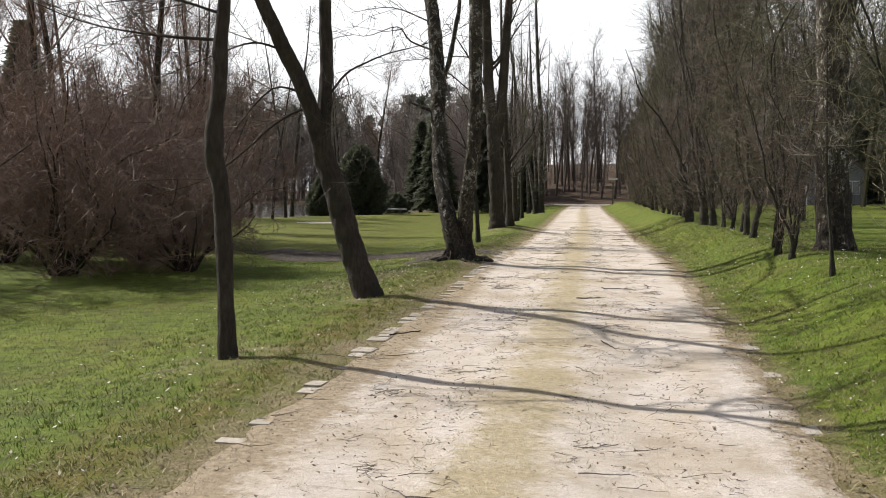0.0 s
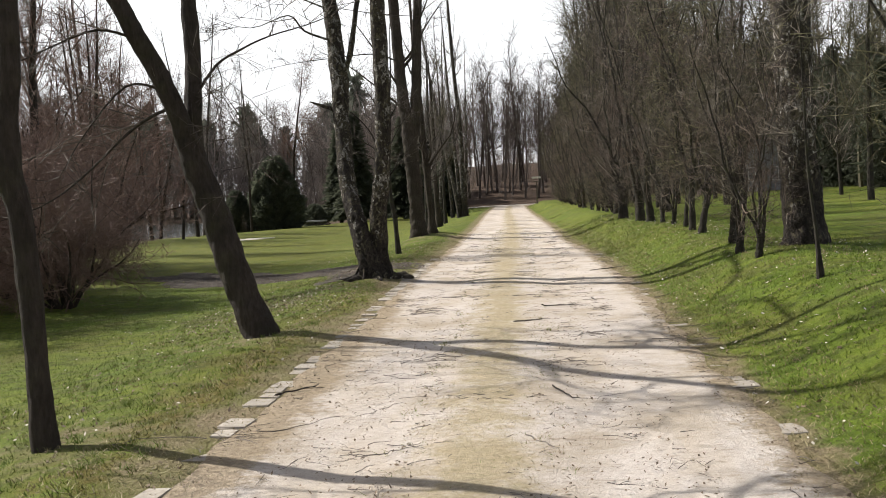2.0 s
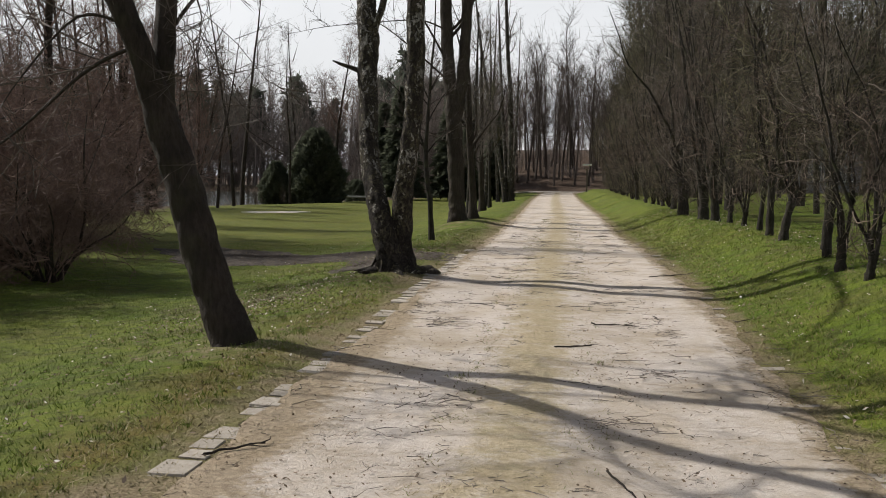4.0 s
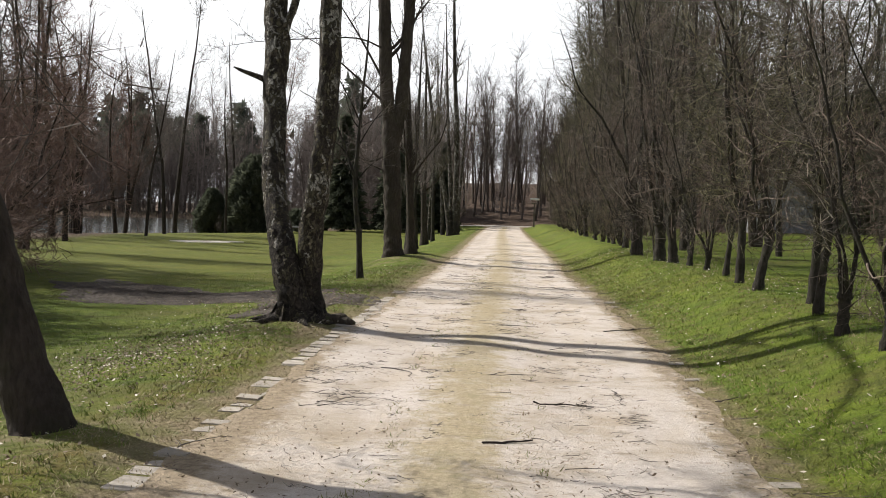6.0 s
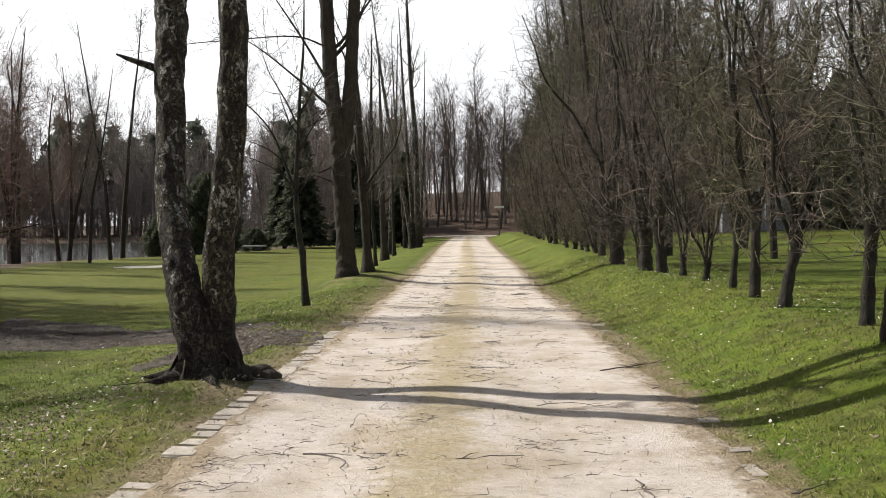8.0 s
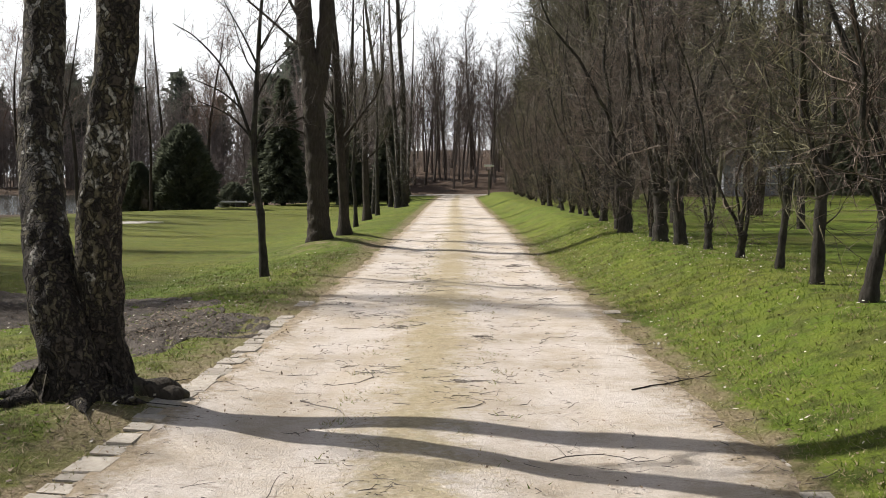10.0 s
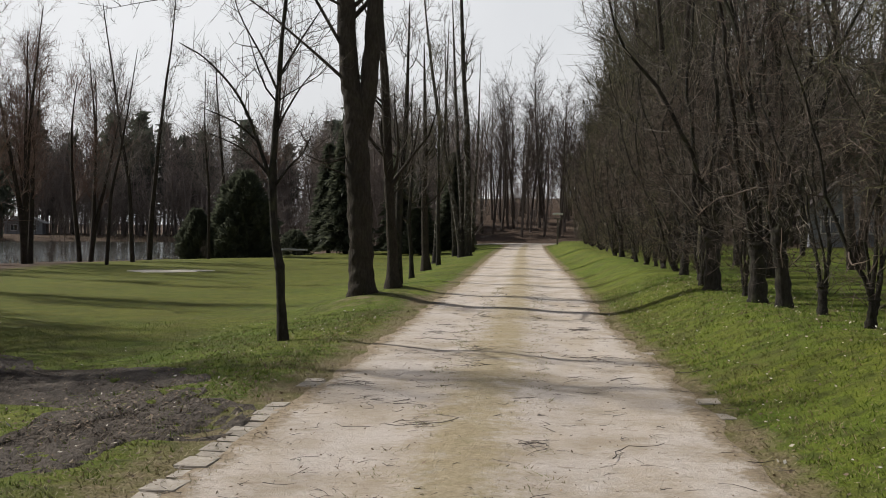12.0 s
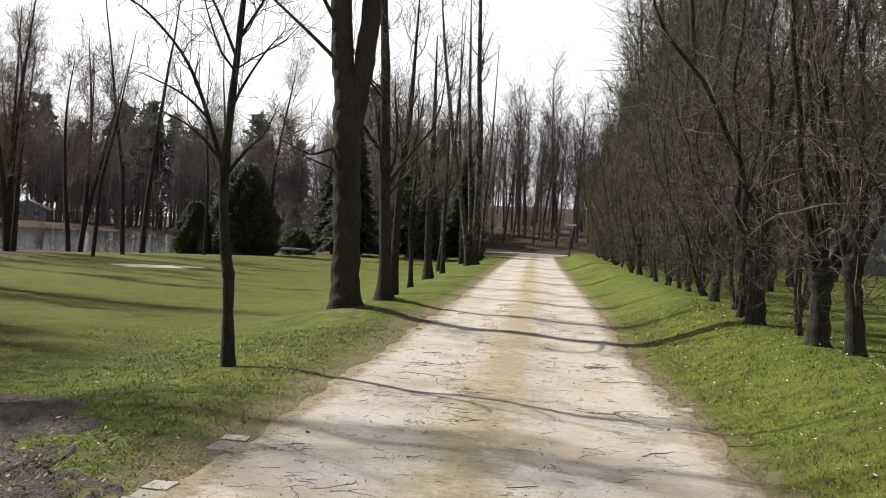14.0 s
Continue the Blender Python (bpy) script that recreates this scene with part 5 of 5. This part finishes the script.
# ---- soil, sand, kerbs ----
def patch(name, label, cx, cy, a, b, rz, mat, lift, lumps, seed, category):
    """An irregular low heap lying on the ground."""
    rng = np.random.default_rng(seed)
    n, m = 72, 26
    c, s = math.cos(rz), math.sin(rz)
    ph = rng.uniform(0, 6.283, 6)
    v, t = [], []
    for j in range(m + 1):
        for i in range(n):
            q = i * 2 * math.pi / n
            wob = 1 + 0.16 * math.sin(3 * q + ph[0]) + 0.12 * math.sin(5 * q + ph[1]) + 0.08 * math.sin(9 * q + ph[2])
            r = j / m * wob
            u, w = math.cos(q) * a * r, math.sin(q) * b * r
            x, y = cx + u * c - w * s, cy + u * s + w * c
            z = land_z(x, y) + lift * (1 - (j / m) ** 3) + (rng.uniform(-1, 1) * lumps if j < m else -0.04) + 0.004
            v.append((x, y, z))
    for j in range(m):
        for i in range(n):
            p, q2 = j * n + i, j * n + (i + 1) % n
            t += [(p, q2, q2 + n), (p, q2 + n, p + n)]
    return tagged(new(name, mesh_of(name, v, t, mat, True)), label, category)


patch("soil_patch", "strip of dark bare mulch in the lawn", -7.6, 29.3, 4.9, 1.6, 2.45, SOIL, 0.03, 0.04, 1, "soil")
patch("soil_patch", "dark bare soil under the twin birch", -3.5, 24.3, 1.05, 2.0, 0.12, SOIL, 0.012, 0.03, 2, "soil")
patch("sand_patch", "pale sandy hollow in the far lawn", -16.7, 61.2, 1.7, 1.1, 0.6, SAND, 0.04, 0.015, 3, "sand")


SETT_LENGTHS = (0.15, 0.19, 0.22, 0.27, 0.33)


def sett_mesh(seed):
    """A worn stone with rounded, chipped edges."""
    rng = np.random.default_rng(seed)
    bm = bmesh.new()
    box_bm(bm, (0.215 * rng.uniform(0.84, 1.08), SETT_LENGTHS[seed], 0.1), (0, 0, 0), 0.016)
    for v in bm.verts:
        v.co += Vector(rng.normal(0, 0.006, 3) * (1, 1, 0.5))
    me = bpy.data.meshes.new("sett")
    bm.to_mesh(me)
    bm.free()
    me.materials.append(STONE)
    return me


setts = [sett_mesh(i) for i in range(5)]


def kerb(side, y0, y1, rise, keep, seed, label):
    """A row of stones, end to end; keep: how many show, by place along the drive."""
    rng = np.random.default_rng(seed)
    half = half_left if side < 0 else half_right
    x0 = float(centre(y0)) + side * float(half(y0))
    root = thing("kerb", (x0, y0, land_z(x0, y0)), label, "kerb", kind="structure")
    y = y0
    while y < y1:
        k = rng.integers(5)
        y += SETT_LENGTHS[k] / 2
        if rng.random() < np.interp(y, *keep):
            x = float(centre(y)) + side * (float(half(y)) - 0.02 + 0.02 * math.sin(y * 0.8)) + rng.normal(0, 0.01)
            ob = part("sett", setts[k], root)
            tilt = math.degrees(math.atan((land_z(x + 0.1, y) - land_z(x - 0.1, y)) / 0.2))
            ob.matrix_basis = pose(x - x0, y - y0, land_z(x, y) - land_z(x0, y0) - 0.05 + rise - (0.022 if y < 17 or side > 0 else 0.01) * rng.random(), rng.normal(0, 1.0), rng.normal(0, 1.0) - tilt * 0.6, rng.normal(0, 2.2))
        y += SETT_LENGTHS[k] / 2 + rng.uniform(0.004, 0.018)


# ---- grass, leaves and twigs ----
def blades(name, label, spots, size, width, mat, seed, lean=0.5, category="grass"):
    rng = np.random.default_rng(seed)
    m = len(spots)
    p = np.column_stack((spots, land(spots[:, 0], spots[:, 1]) - 0.006))
    a = rng.random(m) * 6.283
    side = np.stack((np.cos(a), np.sin(a), np.zeros(m)), -1) * (width * rng.uniform(0.6, 1.4, m))[:, None]
    tip = p + np.column_stack((rng.normal(0, lean, (m, 2)), np.ones(m))) * (size * rng.uniform(0.5, 1.5, m))[:, None]
    v = np.stack((p - side, p + side, tip), 1).reshape(-1, 3)
    return tagged(new(name, mesh_of(name, v, np.arange(m * 3).reshape(-1, 3), mat)), label, category, kind="stuff")


def field(rng, m, d0, d1, y0, y1, power=1.0):
    """Spots beside the drive, at d0 to d1 metres from its middle."""
    y = y0 + (y1 - y0) * rng.random(m) ** power
    d = d0 + (d1 - d0) * rng.random(m)
    d = d + np.where(d > 1.4, half_right(y) - 1.72, 0) - np.where(d < -1.4, half_left(y) - 1.74, 0)
    return np.column_stack((centre(y) + d, y))


rng = np.random.default_rng(77)
spots = np.concatenate((field(rng, 90000, -2.1, -9.5, 2.0, 38, 1.25), field(rng, 70000, 1.95, 5.5, 3.0, 42, 1.2)))
spots = spots[rng.random(len(spots)) > 0.9 * worn(spots[:, 0], spots[:, 1])]
blades("grass", "short green lawn grass beside the drive", spots, 0.03, 0.0042, GRASS, 1)
spots = np.concatenate((field(rng, 26000, -1.5, -2.6, 2.0, 40, 1.25), field(rng, 26000, 1.45, 2.4, 3.0, 42, 1.25), field(rng, 9000, -0.45, 0.4, 2, 45, 1.2)))
blades("dry_grass", "dry straw-coloured grass along the drive", spots, 0.026, 0.005, STRAW, 2, 1.1)
a = rng.random(9000) * 6.283
reach = np.column_stack((-53 + np.cos(a) * 30 * rng.uniform(0.97, 1.06, 9000), 110 + np.sin(a) * 48 * rng.uniform(0.96, 1.06, 9000)))
blades("reeds", "dry brown reeds round the pond", reach, 0.34, 0.02, REED, 3, 0.35, "reeds")


def tufts(name, label, seed, count, mat, size):
    """Coarse tufts, each of a dozen blades leaning outwards."""
    rng = np.random.default_rng(seed)
    at = np.concatenate((field(rng, count, -1.95, -5.0, 2.5, 36, 1.2), field(rng, count, 1.9, 4.5, 3.5, 40, 1.2)))
    each = np.repeat(at, 12, axis=0) + rng.normal(0, 0.028, (len(at) * 12, 2))
    return blades(name, label, each, size, 0.004, mat, seed + 1, 0.55)


tufts("grass_tufts", "coarse green tufts of grass on the verges", 21, 1200, GRASS, 0.042)
middle = field(rng, 1500, -0.62, 0.55, 2.5, 46, 1.15)
middle = middle[np.abs(wobble(middle[:, 0] * 2.6, middle[:, 1] * 1.7) + rng.normal(0, 0.12, len(middle))) > 0.16]
middle = np.repeat(middle, 16, axis=0) + rng.normal(0, 0.05, (len(middle) * 16, 2))
fresh = rng.random(len(middle)) < 0.3
blades("grass_tufts", "sparse green blades down the middle of the drive", middle[fresh], 0.03, 0.005, GRASS, 26, 1.2)
middle = middle[~fresh]
blades("dry_tufts", "matted yellowish grass down the middle of the drive", middle, 0.03, 0.0055, STRAW, 25, 1.3)
tufts("dry_tufts", "straw-coloured tufts of grass on the verges", 22, 600, STRAW, 0.036)


def leaves(name, label, spots, size, mat, seed, lift=0.012):
    rng = np.random.default_rng(seed)
    m = len(spots)
    p = np.column_stack((spots, land(spots[:, 0], spots[:, 1]) + lift))
    a = rng.random(m) * 6.283
    u = np.stack((np.cos(a), np.sin(a), rng.normal(0, 0.35, m)), -1) * (size * rng.uniform(0.5, 1.4, m))[:, None]
    w = np.stack((-np.sin(a), np.cos(a), rng.normal(0, 0.35, m)), -1) * (size * rng.uniform(0.3, 0.7, m))[:, None]
    v = np.stack((p - u, p - w, p + u, p + w), 1).reshape(-1, 3)
    t = (np.array([(0, 1, 2), (0, 2, 3)])[None] + np.arange(m)[:, None, None] * 4).reshape(-1, 3)
    return tagged(new(name, mesh_of(name, v, t, mat)), label, "leaves", kind="stuff")


heap = np.column_stack((rng.normal(-4.0, 0.75, 1500), rng.normal(18.6, 1.5, 1500)))
soil_bits = np.concatenate((np.column_stack((rng.normal(-3.4, 0.7, 700), rng.normal(25, 1.3, 700))), np.column_stack((rng.normal(-7.6, 2.4, 900), np.zeros(900)))))
soil_bits[700:, 1] = 29.3 - 0.83 * (soil_bits[700:, 0] + 7.6) + rng.normal(0, 1.0, 900)
leaves("soil_litter", "dead leaves and crumbs on the bare soil", soil_bits, 0.02, LEAF, 14, 0.05)
heap = np.concatenate((heap, field(rng, 1400, -1.7, -4.6, 3, 36), field(rng, 1300, 1.6, 4.4, 3, 40)))
leaves("fallen_leaves", "brown dead leaves scattered on the verge", np.repeat(heap, 2, axis=0) + rng.normal(0, 0.16, (len(heap) * 2, 2)), 0.019, LEAF, 4)
leaves("fallen_leaves", "small pale leaves and blossoms in the grass", np.concatenate((field(rng, 1300, 1.7, 4.8, 4, 40), field(rng, 600, -2, -6, 3, 36), heap[:250])), 0.019, PALE_LEAF, 5, 0.035)


def fallen_twigs(seed, count):
    rng = np.random.default_rng(seed)
    soup = Soup()
    spots = field(rng, count, -1.75, 1.8, 2.5, 42, 1.25)
    nests = field(rng, 45, -1.7, 1.8, 3, 38, 1.2)
    spots[: count // 3] = np.repeat(nests, count // 3 // 45 + 1, axis=0)[: count // 3] + rng.normal(0, 0.11, (count // 3, 2))
    for x, y in spots:
        a = rng.normal(0, 1.1)
        size = rng.uniform(0.05, 0.26) * rng.uniform(0.4, 1.5) * (1 if rng.random() > 0.05 else 2.8)
        n = 4 if size < 0.35 else 8
        pts = [np.array((x, y))]
        for _ in range(n - 1):
            a += rng.normal(0, 0.5)
            pts.append(pts[-1] + np.array((math.cos(a), math.sin(a))) * size / (n - 1))
        pts = np.array(pts)
        z = land(pts[:, 0], pts[:, 1]) + 0.014 + rng.random(n) * 0.012
        r = rng.uniform(0.0014, 0.0034) * (1 if n == 4 else 1.9)
        soup.tube(np.column_stack((pts, z)), np.linspace(r, r * 0.4, n), 4)
        if rng.random() < 0.35:
            q = pts[1] + np.array((math.cos(a + 0.9), math.sin(a + 0.9))) * size * 0.4
            soup.tube(np.column_stack((np.stack((pts[1], (pts[1] + q) / 2, q)), (z[1], z[1] + 0.01, z[1]))), (r * 0.7, r * 0.5, r * 0.2), 4)
    return tagged(new("fallen_twigs", soup.mesh("fallen_twigs", TWIG_GREY, False)), "broken twigs strewn over the gravel", "twigs", kind="stuff")


def fallen_branch(seed, ends, radius, forks, label):
    """A broken branch lying on the gravel, with side twigs of its own."""
    rng = np.random.default_rng(seed)
    (x0, y0), (x1, y1) = ends
    root = thing("fallen_branch", (x0, y0, land_z(x0, y0)), label, "branch", "broken branches on the drive")
    t = np.linspace(0, 1, 9)
    sway = np.cumsum(rng.normal(0, 0.018, 9)) * math.hypot(x1 - x0, y1 - y0)
    xs, ys = x0 + (x1 - x0) * t - sway * 0.3, y0 + (y1 - y0) * t + sway
    pts = np.column_stack((xs - x0, ys - y0, land(xs, ys) - land_z(x0, y0) + 0.013 + radius * 0.8 + np.abs(rng.normal(0, 0.006, 9))))
    soup = Soup()
    soup.tube(pts, np.linspace(radius, radius * 0.45, 9) * (1 + 0.15 * rng.normal(0, 1, 9)), 7)
    part("stick", soup.mesh("stick", BARK_DARK), root)
    for i in range(forks):
        p, d, q = along(pts, np.full(9, radius * 0.5), rng.uniform(0.25, 0.95))
        a = math.atan2(d[1], d[0]) + rng.choice((-1, 1)) * rng.uniform(0.5, 1.1)
        n = rng.uniform(0.08, 0.26)
        soup = Soup()
        soup.tube([p, p + np.array((math.cos(a), math.sin(a), 0.04)) * n * 0.5, p + np.array((math.cos(a + 0.3), math.sin(a + 0.3), 0.02)) * n], (q, q * 0.7, q * 0.3), 5)
        part("twig", soup.mesh("twig", BARK_DARK), root)


fallen_branch(1, ((1.08, 21.27), (1.8, 21.9)), 0.007, 6, "forked dark branch lying at the edge of the gravel")
fallen_branch(2, ((-0.14, 14.58), (0.2, 14.74)), 0.011, 0, "short thick dark stick lying on the gravel")
fallen_branch(3, ((0.2, 16.07), (0.62, 16.14)), 0.007, 6, "tangle of thin broken twigs on the gravel")
fallen_branch(4, ((-2.04, 10.58), (-1.76, 10.87)), 0.010, 2, "dark stick lying across the sunken kerb stones")
fallen_branch(5, ((0.28, 10.62), (0.44, 10.12)), 0.008, 1, "thin crooked stick lying in a wheel track")
leaves("gravel_litter", "crumbs of leaf and bark strewn over the gravel", field(rng, 3600, -1.8, 1.8, 2.5, 34, 1.35), 0.013, LEAF, 9, 0.018)
leaves("gravel_litter", "brown leaf crumbs in the shade of the leaning trees", field(rng, 2600, -1.7, 1.7, 5, 15), 0.014, LEAF, 10, 0.016)
fallen_twigs(8, 2200)
kerb(-1, 4.0, 26.7, 0.017, ((4, 8, 12, 16, 19, 25, 25.6, 26.7), (0.35, 0.6, 0.8, 0.8, 0.97, 0.97, 0.55, 0.4)), 1, "sunken row of pale stone setts along the drive")
kerb(1, 5.0, 33.0, 0.012, ((5, 10, 20, 26, 33), (0.25, 0.45, 0.4, 0.2, 0.1)), 2, "half-buried row of stone setts along the drive")
